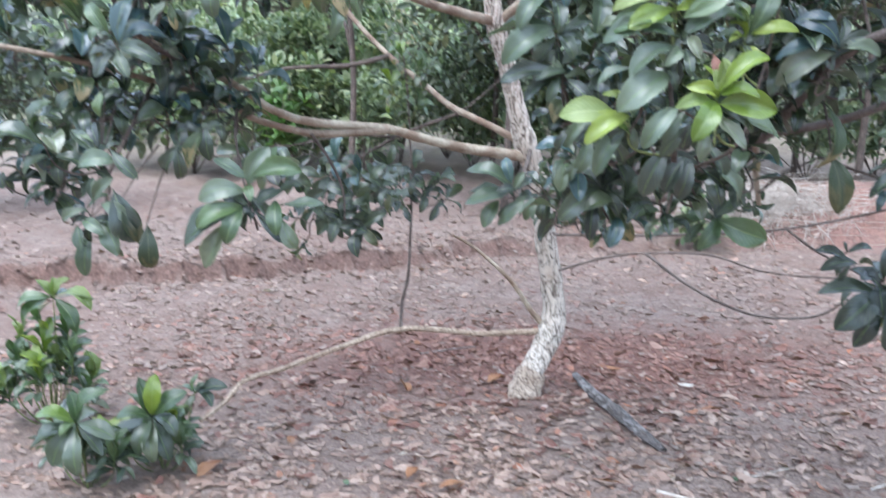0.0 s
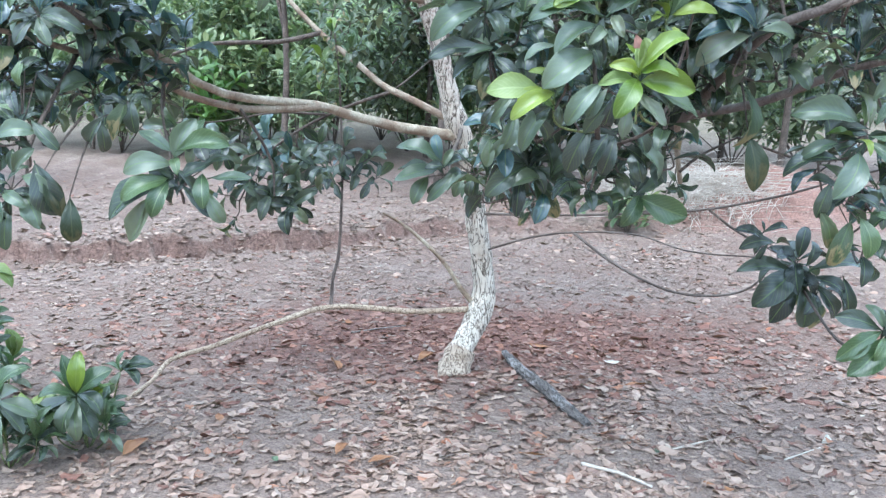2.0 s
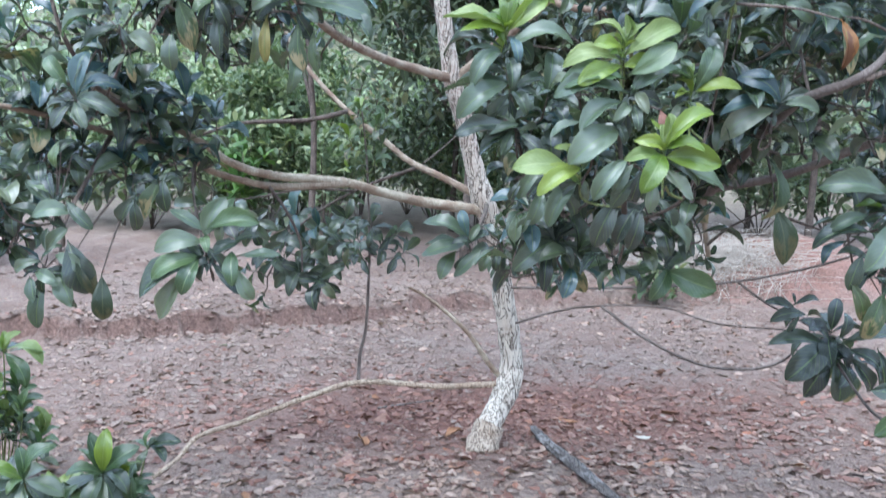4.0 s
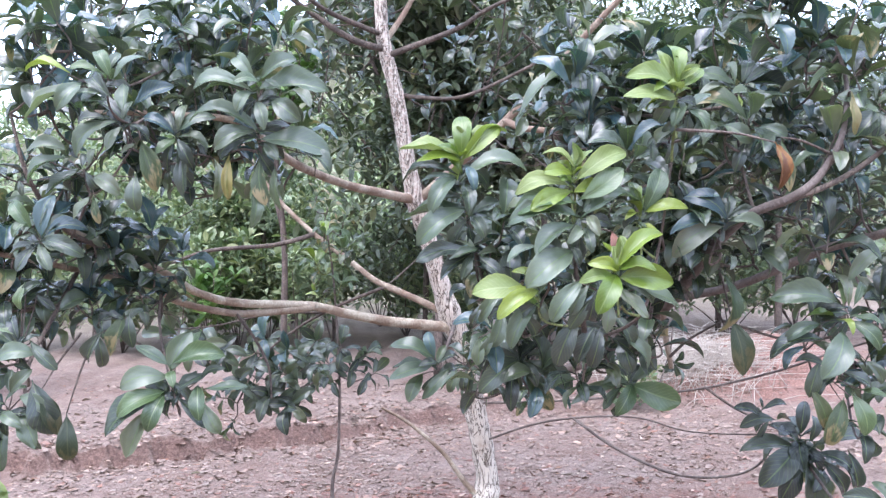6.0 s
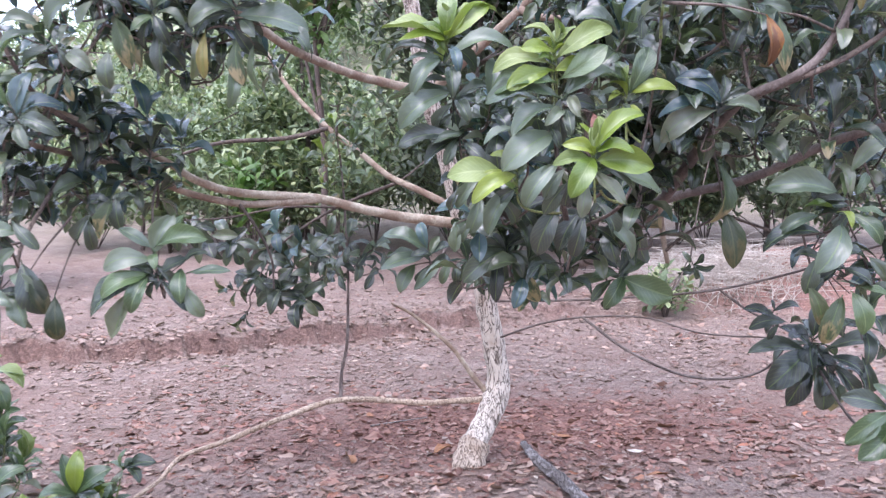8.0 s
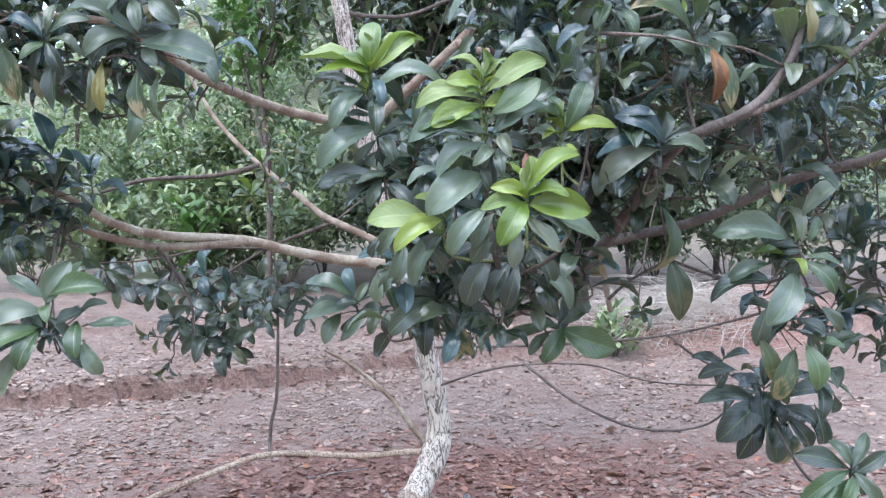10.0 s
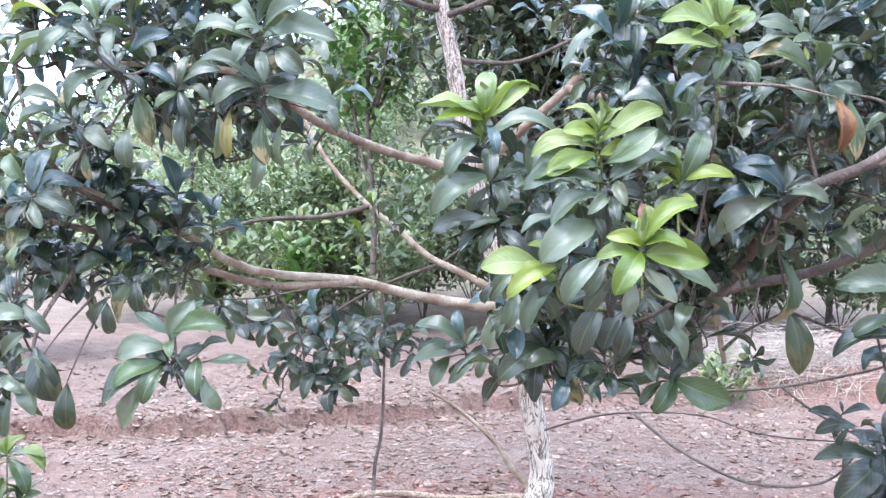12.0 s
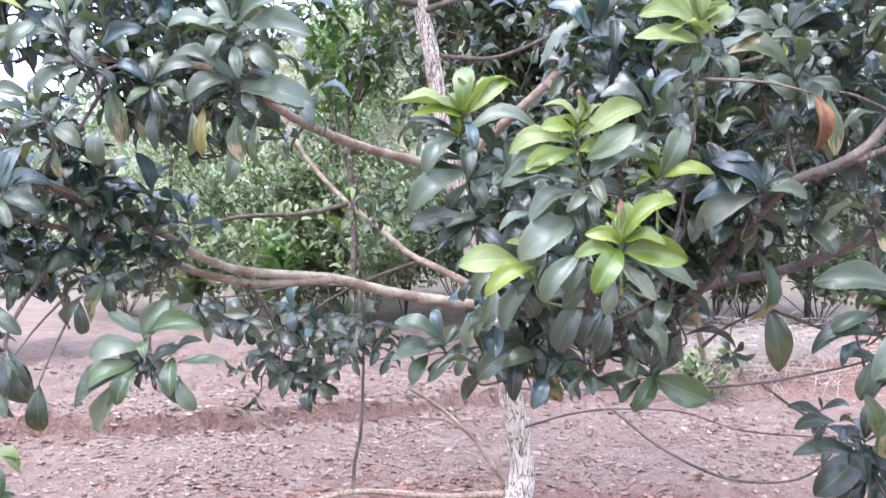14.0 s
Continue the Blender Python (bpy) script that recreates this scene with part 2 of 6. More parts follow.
def soil_material():
    m = Nodes("earth", 0.95)
    p = m.coords()
    big = m.noise(p, 0.55, 5.0, 0.6, 0.4)
    mid = m.noise(p, 3.2, 6.0, 0.65)
    fine = m.noise(p, 38.0, 6.0, 0.7)
    grit = m.noise(p, 210.0, 3.0, 0.6)
    col = m.ramp(mid, [(0.28, (0.200, 0.134, 0.106)), (0.42, (0.276, 0.198, 0.162)), (0.55, (0.335, 0.254, 0.212)), (0.72, (0.395, 0.316, 0.267))])
    red = m.ramp(big, [(0.42, GREY3(0)), (0.62, GREY3(1))])
    col = m.mix(m.math("MULTIPLY", red, 0.4), col, (0.24, 0.13, 0.09))
    spot = m.node("ShaderNodeVectorMath")
    spot.operation = "DISTANCE"
    m.link(m.coords((1.0, 1.75, 1.0)), spot.inputs[0])
    spot.inputs[1].default_value = (0.6, 9.7, 0.0)
    near = m.ramp(m.math("ADD", m.math("MULTIPLY", spot.outputs["Value"], 0.3), m.math("MULTIPLY", mid, 0.7)), [(0.60, GREY3(1)), (1.04, GREY3(0))])
    col = m.mix(m.math("MULTIPLY", near, 0.9), col, m.ramp(fine, [(0.35, (0.145, 0.060, 0.044)), (0.65, (0.31, 0.145, 0.105))]))
    bank = m.node("ShaderNodeVectorMath")
    bank.operation = "DISTANCE"
    m.link(m.coords((0.75, 1.0, 0.0)), bank.inputs[0])
    bank.inputs[1].default_value = (3.15, 10.7, 0.0)
    ruddy = m.ramp(m.math("ADD", m.math("MULTIPLY", bank.outputs["Value"], 0.4), m.math("MULTIPLY", mid, 0.6)), [(0.55, GREY3(1)), (0.85, GREY3(0))])
    col = m.mix(m.math("MULTIPLY", ruddy, 0.8), col, m.ramp(fine, [(0.35, (0.27, 0.125, 0.095)), (0.65, (0.43, 0.235, 0.185))]))
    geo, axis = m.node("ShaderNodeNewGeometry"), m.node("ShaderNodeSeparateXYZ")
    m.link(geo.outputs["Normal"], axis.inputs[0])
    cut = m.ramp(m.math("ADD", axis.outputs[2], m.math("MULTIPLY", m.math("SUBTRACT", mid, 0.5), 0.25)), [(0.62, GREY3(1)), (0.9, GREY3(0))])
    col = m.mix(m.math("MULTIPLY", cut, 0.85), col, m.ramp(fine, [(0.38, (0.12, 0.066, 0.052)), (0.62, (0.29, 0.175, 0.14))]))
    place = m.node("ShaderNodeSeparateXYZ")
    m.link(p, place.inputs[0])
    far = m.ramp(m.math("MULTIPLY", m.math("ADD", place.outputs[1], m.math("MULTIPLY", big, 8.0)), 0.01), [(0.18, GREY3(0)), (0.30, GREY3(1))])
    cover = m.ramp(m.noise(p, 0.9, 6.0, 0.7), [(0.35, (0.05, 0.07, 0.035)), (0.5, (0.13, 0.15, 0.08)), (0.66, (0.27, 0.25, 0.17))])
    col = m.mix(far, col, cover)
    # Earth nearer the front is paler: its stronger light is put into the colour.
    front_lit = m.ramp(m.math("MULTIPLY", m.math("ADD", place.outputs[1], m.math("MULTIPLY", mid, 1.2)), 0.1), [(0.44, GREY3(1)), (0.56, GREY3(0))])
    col = m.mix(m.math("MULTIPLY", front_lit, 0.45), col, (0.46, 0.355, 0.295))
    dark = m.ramp(fine, [(0.38, GREY3(1)), (0.55, GREY3(0))])
    col = m.mix(m.math("MULTIPLY", dark, 0.5), col, (0.13, 0.08, 0.064))
    crumbs = m.ramp(m.noise(p, 95.0, 4.0, 0.65), [(0.40, GREY3(1)), (0.50, GREY3(0))])
    col = m.mix(m.math("MULTIPLY", crumbs, 0.5), col, (0.12, 0.078, 0.064))
    specks = m.ramp(grit, [(0.62, GREY3(0)), (0.70, GREY3(1))])
    col = m.mix(m.math("MULTIPLY", specks, 0.35), col, (0.55, 0.46, 0.40))
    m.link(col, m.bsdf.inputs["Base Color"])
    m.bump(m.math("ADD", m.math("MULTIPLY", fine, 1.0), m.math("MULTIPLY", grit, 0.5)), 1.0, 0.028)
    return m.mat


SOIL = soil_material()


def plain_material(name, a, b, rough, scale=30.0):
    m = Nodes(name, rough)
    n = m.noise(m.coords(), scale, 5.0)
    m.link(m.ramp(n, [(0.35, a), (0.65, b)]), m.bsdf.inputs["Base Color"])
    m.bump(n, 0.5, 0.004)
    return m.mat


STRAW = plain_material("dry_straw", (0.42, 0.36, 0.30), (0.58, 0.53, 0.47), 0.85)
CHIP = plain_material("pale_chip", (0.34, 0.27, 0.21), (0.50, 0.42, 0.34), 0.8)


# ---- builders ----
def mesh_of(name, verts, faces, material, uvs=None, smooth=True):
    me = bpy.data.meshes.new(name)
    me.from_pydata([tuple(v) for v in verts], [], [tuple(f) for f in faces])
    me.materials.append(material)
    if smooth:
        me.polygons.foreach_set("use_smooth", np.ones(len(me.polygons), bool))
    if uvs is not None:
        layer = me.uv_layers.new(name="UVMap")
        idx = np.empty(len(me.loops), np.int32)
        me.loops.foreach_get("vertex_index", idx)
        layer.data.foreach_set("uv", np.asarray(uvs, np.float32)[idx].ravel())
    me.update()
    return me


def thing(name, place, label, category, group="", kind=""):
    ob = new(name)
    ob.location = place
    ob.empty_display_size = 0.1
    return tagged(ob, label, category, group, kind)


def part(name, me, parent, label=""):
    """Hangs a mesh, given in world metres, under a thing or a part."""
    ob = new(name, me)
    ob.parent = parent
    base = Vector((0, 0, 0))
    p = parent
    while p is not None:
        base += p.location
        p = p.parent
    ob.location = -base
    return tagged(ob, label)


def smooth_line(points, steps=8):
    """A Catmull-Rom line through points."""
    p = [Vector(q) for q in points]
    p = [2 * p[0] - p[1], *p, 2 * p[-1] - p[-2]]
    out = []
    for a, b, c, d in zip(p, p[1:], p[2:], p[3:]):
        for k in range(steps):
            t = k / steps
            out.append(0.5 * (2 * b + (c - a) * t + (2 * a - 5 * b + 4 * c - d) * t * t + (3 * b - a - 3 * c + d) * t * t * t))
    out.append(p[-2])
    return out


def tube(line, radii, sides=8, rough=0.0, seed=0, start=0):
    """Verts and faces of a tapering round limb along a line, with a closed tip."""
    n = len(line)
    verts, faces = [], []
    ref = Vector((0.37, 0.61, 0.7)).normalized()
    for k, p in enumerate(line):
        t = (line[min(k + 1, n - 1)] - line[max(k - 1, 0)]).normalized()
        if abs(t.dot(ref)) > 0.97:
            ref = Vector((1, 0.2, 0)).normalized()
        a = (ref - t * ref.dot(t)).normalized()
        ref = a
        b = t.cross(a)
        r = radii[k]
        for s in range(sides):
            w = 2 * math.pi * s / sides
            d = a * math.cos(w) + b * math.sin(w)
            rr = r * (1 + rough * noise.noise(p * 14 + d * 1.3 + Vector((seed, 0, 0))) + rough * 0.35 * noise.noise(p * 24 + d * 4))
            verts.append(p + d * rr)
    for k in range(n - 1):
        for s in range(sides):
            q = (s + 1) % sides
            faces.append((start + k * sides + s, start + k * sides + q, start + (k + 1) * sides + q, start + (k + 1) * sides + s))
    faces.append([start + (n - 1) * sides + s for s in range(sides)])
    faces.append([start + s for s in reversed(range(sides))])
    return verts, faces


def limb_mesh(name, points, r0, r1, material, sides=10, rough=0.12, steps=10, power=1.0, knots=()):
    line = smooth_line(points, steps)
    n = len(line)
    radii = [r0 + (r1 - r0) * (k / (n - 1)) ** power for k in range(n)]
    for where, size in knots:
        for k in range(n):
            radii[k] *= 1 + size * math.exp(-(((k / (n - 1) - where) / 0.03) ** 2))
    verts, faces = tube(line, radii, sides, rough, len(points) * 3.7)
    return mesh_of(name, verts, faces, material), line


def leaf_shape(rows, wide, droop, fold, twist, wave, cols, bend=0.0, broad=1.15, point=0.8):
    """A leaf on a short stalk, its tip one metre off along +y, its upper face to +z, arched along its length and
    keeled along its rib. broad moves the widest part outwards, point sharpens the tip. Returns verts, faces and uvs."""
    spine, last = [(0.0, 0.0)], 0.0
    for s in rows[1:]:
        mid = 0.5 * (s + last)
        a = -droop * mid ** 1.4
        spine.append((spine[-1][0] + (s - last) * math.cos(a), spine[-1][1] + (s - last) * math.sin(a)))
        last = s
    ey, ez = spine[-1]
    long = math.hypot(ey, ez)
    ca, sa = ey / long, ez / long
    spine = [((y * ca + z * sa) / long, (z * ca - y * sa) / long) for y, z in spine]
    verts, faces, uvs = [], [], []
    for (y, arch), s in zip(spine, rows):
        q = (s - 0.06) / 0.94
        if q <= 0:
            w = 0.012
        else:
            w = max(0.004, wide * max(0.0, math.sin(math.pi * min(1.0, q) ** broad)) ** (0.66 if q < 0.5 else point))
        turn = twist * s
        for c in cols:
            x = c * w
            z = w * fold * abs(c) * (1 - 0.3 * abs(c)) + wave * abs(c) * math.sin(12 * s + 3 * c + 20 * wide)
            verts.append((x * math.cos(turn) - z * math.sin(turn) + bend * s * (s - 1) * 1.6, y, arch + x * math.sin(turn) + z * math.cos(turn)))
            uvs.append((0.5 + 0.5 * c, s))
    m = len(cols)
    for k in range(len(rows) - 1):
        for c in range(m - 1):
            faces.append((k * m + c, k * m + c + 1, (k + 1) * m + c + 1, (k + 1) * m + c))
    return np.array(verts), faces, np.array(uvs)


FINE_ROWS, FINE_COLS = (0.0, 0.06, 0.14, 0.27, 0.42, 0.57, 0.70, 0.81, 0.90, 0.96, 1.0), (-1, -0.55, 0, 0.55, 1)
PLAIN_ROWS, PLAIN_COLS = (0.0, 0.06, 0.18, 0.36, 0.56, 0.73, 0.87, 0.96, 1.0), (-1, -0.55, 0, 0.55, 1)
FAR_ROWS, THIN_COLS = (0.05, 0.22, 0.45, 0.7, 0.9, 1.0), (-1, 0, 1)
shape_rng = random.Random(5)


def grown_leaf(rows, cols):
    """One of the shapes that the tree's living leaves take."""
    r = shape_rng.uniform
    return leaf_shape(rows, r(0.190, 0.240), r(0.6, 2.1), r(0.3, 1.0), r(-0.5, 0.5), r(0.012, 0.042), cols, r(-0.16, 0.16), r(1.05, 1.45), r(0.52, 0.80))


FINE = [grown_leaf(FINE_ROWS, FINE_COLS) for _ in range(12)]
PLAIN = [grown_leaf(PLAIN_ROWS, PLAIN_COLS) for _ in range(14)]
FAR = [leaf_shape(FAR_ROWS, shape_rng.uniform(0.17, 0.23), shape_rng.uniform(0.2, 1.3), 0.35, shape_rng.uniform(-0.3, 0.3), 0.0, THIN_COLS) for _ in range(8)]
CURLED = [leaf_shape(PLAIN_ROWS, shape_rng.uniform(0.21, 0.29), shape_rng.uniform(-0.15, 0.28), shape_rng.uniform(-0.7, 0.9), shape_rng.uniform(-0.7, 0.7), 0.02, THIN_COLS) for _ in range(12)]


def crumpled(rng):
    """A dry leaf: bent, creased, often torn off short."""
    v, f, uv = leaf_shape(PLAIN_ROWS, rng.uniform(0.14, 0.22), rng.uniform(-0.6, 0.7), rng.uniform(-0.6, 0.8), rng.uniform(-0.6, 0.6), 0.03, PLAIN_COLS, 0.0, rng.uniform(0.9, 1.3), rng.uniform(0.7, 1.1))
    v = v.copy()
    a, b, c = rng.uniform(0, 6), rng.uniform(0, 6), rng.uniform(-0.22, 0.22)
    v[:, 0] += c * np.sin(3.0 * v[:, 1]) + 0.035 * np.sin(9 * v[:, 1] + a)
    v[:, 2] += 0.03 * np.sin(7 * v[:, 1] + 8 * v[:, 0] + b) + 0.9 * rng.uniform(-0.4, 0.8) * v[:, 0] ** 2
    if rng.random() < 0.45:
        cut, tilt = rng.uniform(0.45, 0.8), rng.uniform(-1.2, 1.2)
        kept = [q for q in f if all(v[i, 1] < cut + tilt * v[i, 0] + 0.08 for i in q)]
        f = kept or f
    if rng.random() < 0.15:
        f = [q for q in f if min(v[i, 0] for i in q) > -0.05] or f
    used = sorted({i for q in f for i in q})
    to = {i: k for k, i in enumerate(used)}
    return v[used], [tuple(to[i] for i in q) for q in f], uv[used]


DRY = [crumpled(shape_rng) for _ in range(26)]
LEAF_MESHES = {}


def leaf_mesh(kind, variant):
    if (kind, variant) not in LEAF_MESHES:
        v, f, uv = FINE[variant]
        LEAF_MESHES[kind, variant] = mesh_of("leaf_" + kind, v, f, LEAF[kind], uv)
    return LEAF_MESHES[kind, variant]


def aim(base, way, up, size):
    """The pose of a leaf at base that points along way with its face towards up."""
    y = Vector(way).normalized()
    u = Vector(up)
    z = u - y * u.dot(y)
    if z.length < 1e-3:
        z = y.orthogonal()
    z.normalize()
    x = y.cross(z)
    m = Matrix((x, y, z)).transposed().to_4x4()
    return Matrix.Translation(base) @ m @ Matrix.Diagonal((size, size, size, 1))


class Heap:
    """Many leaves or stems gathered into one mesh."""

    def __init__(self, shapes):
        self.shapes, self.v, self.f, self.uv, self.n = shapes, [], [], [], 0

    def leaf(self, m, variant):
        v, f, uv = self.shapes[variant % len(self.shapes)]
        a = np.array(m)
        self.v.append(v @ a[:3, :3].T + a[:3, 3])
        self.f.extend([tuple(i + self.n for i in q) for q in f])
        self.uv.append(uv)
        self.n += len(v)

    def mesh(self, name, material):
        return mesh_of(name, np.concatenate(self.v), self.f, material, np.concatenate(self.uv))


class Stems:
    def __init__(self):
        self.v, self.f = [], []

    def add(self, points, r0, r1, sides=5, steps=4):
        line = smooth_line(points, steps)
        n = len(line)
        v, f = tube(line, [r0 + (r1 - r0) * k / (n - 1) for k in range(n)], sides, 0.0, 0, len(self.v))
        self.v += v
        self.f += f

    def mesh(self, name, material):
        return mesh_of(name, self.v, self.f, material)


def whorl_leaves(tip, axis, n, size, rng, spread=(30, 105), stem=0.09, sag=0.35):
    """Poses of leaves set spirally round the end of a shoot: the inner ones stand up, the outer ones hang."""
    a = Vector(axis).normalized()
    e = a.orthogonal().normalized()
    g = a.cross(e)
    start = rng.uniform(0, 6.28)
    out = []
    for i in range(n):
        f = i / max(1, n - 1)
        w = start + i * 2.4 + rng.uniform(-0.3, 0.3)
        polar = radians(spread[0] + (spread[1] - spread[0]) * f ** 0.8 + rng.uniform(-12, 12))
        d = a * math.cos(polar) + (e * math.cos(w) + g * math.sin(w)) * math.sin(polar)
        d.z -= sag * (0.25 + 0.75 * f) * rng.uniform(0.6, 1.3)
        up = a + Vector((rng.uniform(-0.4, 0.4), rng.uniform(-0.5, 0.2), 0.3))
        out.append((aim(tip - a * stem * f, d, up, size * rng.uniform(0.78, 1.12) * (0.8 + 0.2 * math.sin(3.1 * min(1, f + 0.25)))), f))
    return out


# ---- ground ----
BANK_X = (-40.0, -6.0, -3.6, -1.9, -0.9, 0.4, 1.6, 3.0, 6.0, 40.0)
BANK_Y = (5.5, 7.1, 7.62, 7.95, 8.45, 9.2, 9.7, 10.0, 10.4, 12.0)
BANK_H = (0.18, 0.18, 0.17, 0.17, 0.16, 0.15, 0.18, 0.24, 0.28, 0.3)
BANK_W = (0.06, 0.06, 0.06, 0.06, 0.07, 0.14, 0.45, 0.8, 0.9, 1.0)


def ground_height(x, y):
    """The earth: nearly level under the tree, a low cut bank behind it, a terrace and a rising hillside."""
    yb, hb, wb = np.interp(x, BANK_X, BANK_Y), np.interp(x, BANK_X, BANK_H), np.interp(x, BANK_X, BANK_W)
    yb = yb + 0.05 * np.sin(x * 3.1) + 0.03 * np.sin(x * 9.7 + 1)
    yb = yb + 0.03 * np.sin(x * 23.0 + 2) + 0.02 * np.sin(x * 41.0)
    hb = hb * (1 + 0.12 * np.sin(x * 5.3) + 0.10 * np.sin(x * 13.1 + 1))
    s = np.clip((y - yb) / wb + 0.5, 0, 1)
    z = hb * s * s * (3 - 2 * s)
    z = z + 0.008 * np.clip(y - yb, 0, 8) + 0.09 * np.clip(y - 17, 0, 60) - 0.02 * np.clip(1.5 - y, 0, 30)
    z = z + 0.06 * np.exp(-(((x - 0.42) / 0.55) ** 2 + ((y - 4.72) / 0.5) ** 2)) - 0.06
    rise = np.clip((y - 30) / 50, 0, 1)
    z = z + 19.0 * rise * rise * (3 - 2 * rise) * np.exp(-(((x - 6) / 34) ** 2))
    z = z + 0.30 * np.exp(-(((x - 4.6) / 1.3) ** 2 + ((y - 11.6) / 0.8) ** 2))
    return z


def bumps(x, y):
    near = math.exp(-(((y - float(np.interp(x, BANK_X, BANK_Y))) / 0.28) ** 2))
    return near * (0.055 * noise.noise((x * 4, y * 5, 8.0)) + 0.045 * noise.noise((x * 12, y * 12, 6.0))) + 0.016 * noise.noise((x * 1.7, y * 1.7, 0.3)) + 0.008 * noise.noise((x * 6, y * 6, 2.1)) + 0.005 * noise.noise((x * 19, y * 19, 4.4))


def earth_z(x, y):
    return float(ground_height(np.float64(x), np.float64(y))) + bumps(x, y)


def spaced(*stretches):
    out = []
    for a, b, step in stretches:
        out += list(np.arange(a, b, step))
    return np.array(out)


def build_ground():
    xs = spaced((-700, -100, 100), (-100, -20, 10), (-20, -6, 1.0), (-6, 6, 0.06), (6, 20, 1.0), (20, 100, 10), (100, 701, 100))
    ys = spaced((-300, -30, 45), (-30, -2, 2), (-2, 2, 0.3), (2, 7, 0.06), (7, 10.8, 0.03), (10.8, 20, 0.3), (20, 100, 3), (100, 900, 80))
    gx, gy = np.meshgrid(xs, ys)
    gz = ground_height(gx, gy)
    verts = []
    for x, y, z in zip(gx.ravel(), gy.ravel(), gz.ravel()):
        verts.append((x, y, z + (bumps(x, y) if abs(x) < 8 and y < 20 else 0)))
    nx, ny = len(xs), len(ys)
    faces = [(j * nx + i, j * nx + i + 1, (j + 1) * nx + i + 1, (j + 1) * nx + i) for j in range(ny - 1) for i in range(nx - 1)]
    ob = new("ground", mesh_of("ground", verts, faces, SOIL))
    tagged(ob, "reddish brown bare earth with a low cut bank", "ground", kind="structure")


build_ground()

# ---- the tree ----
TREE = thing("orchard_tree", (0.40, 4.69, 0.0), "young orchard tree with whitish cracked bark and glossy green leaves", "tree")
LIMB_POINTS = []


def tree_limb(name, points, r0, r1, material=BARK_LIMB, sides=10, rough=0.12, label="", power=1.0, knots=(), carries=True):
    me, line = limb_mesh(name, points, r0, r1, material, sides, rough, power=power, knots=knots)
    ob = part(name, me, TREE, label)
    if carries:
        n = len(line)
        LIMB_POINTS.extend((p, r0 + (r1 - r0) * k / (n - 1)) for k, p in enumerate(line))
    return ob


trunk_line = [(0.385, 4.66, -0.08), (0.395, 4.68, 0.0), (0.43, 4.71, 0.11), (0.51, 4.80, 0.24), (0.555, 4.86, 0.39), (0.535, 4.85, 0.61),
              (0.505, 4.82, 0.77), (0.48, 4.80, 0.93), (0.45, 4.75, 1.12), (0.38, 4.70, 1.30), (0.32, 4.66, 1.51), (0.26, 4.62, 1.74),
              (0.21, 4.58, 1.91), (0.17, 4.53, 2.16), (0.13, 4.48, 2.43), (0.085, 4.45, 2.63), (0.07, 4.43, 2.80), (0.07, 4.40, 3.05), (0.10, 4.35, 3.35)]
tree_limb("trunk", trunk_line, 0.070, 0.026, BARK_TRUNK, 20, 0.14, "whitish trunk with dark cracks in its bark", power=1.0, knots=((0.03, 0.22), (0.19, 0.12), (0.5, 0.25), (0.66, 0.15)), carries=False)

tree_limb("root_collar", [(0.375, 4.645, -0.08), (0.385, 4.66, -0.02), (0.405, 4.69, 0.05), (0.435, 4.715, 0.115)], 0.104, 0.073, BARK_BASE, 18, 0.2, "earth-stained pale flare at the foot of the trunk", power=0.7, carries=False)
tree_limb("limb", [(0.40, 4.72, 1.24), (0.22, 4.60, 1.27), (0.05, 4.50, 1.30), (-0.13, 4.36, 1.35), (-0.30, 4.24, 1.40), (-0.59, 4.00, 1.435), (-0.73, 3.85, 1.49), (-0.83, 3.70, 1.58), (-0.98, 3.50, 1.68), (-1.15, 3.2, 1.8)], 0.029, 0.010, BARK_PALE, label="pale knobbly side limb")
tree_limb("limb", [(-0.28, 4.25, 1.395), (-0.45, 4.12, 1.385), (-0.61, 4.00, 1.39), (-0.80, 3.85, 1.45), (-0.90, 3.70, 1.53), (-1.09, 3.45, 1.60), (-1.25, 3.20, 1.66), (-1.5, 2.95, 1.72)], 0.019, 0.008)
tree_limb("limb", [(0.37, 4.70, 1.31), (0.15, 4.80, 1.42), (0.0, 4.88, 1.49), (-0.15, 4.95, 1.61), (-0.34, 5.03, 1.76), (-0.52, 5.10, 1.94), (-0.63, 5.15, 2.09), (-0.8, 5.2, 2.4)], 0.019, 0.010, BARK_LIMB, label="pale speckled limb behind the trunk")
tree_limb("branch", [(-0.33, 5.03, 1.755), (-0.54, 4.90, 1.70), (-0.85, 4.80, 1.68), (-1.04, 4.70, 1.62)], 0.014, 0.008, BARK_TWIG)
tree_limb("limb", [(0.21, 4.59, 1.90), (0.06, 4.36, 1.92), (-0.09, 4.10, 1.94), (-0.23, 3.70, 1.97), (-0.29, 3.40, 1.99), (-0.36, 3.00, 2.04), (-0.42, 2.85, 2.06), (-0.62, 2.85, 2.08), (-0.85, 2.9, 2.1)], 0.024, 0.007, label="reddish brown upper limb")
tree_limb("limb", [(0.23, 4.59, 1.90), (0.45, 4.45, 2.08), (0.65, 4.33, 2.25), (0.91, 4.25, 2.51), (1.15, 4.1, 2.75), (1.4, 3.9, 3.0)], 0.024, 0.011, label="pale brown limb rising from the trunk")
tree_limb("branch", [(0.65, 4.33, 2.25), (0.72, 4.20, 2.195), (0.88, 4.10, 2.17), (1.03, 3.90, 2.20), (1.2, 3.6, 2.2)], 0.018, 0.008)
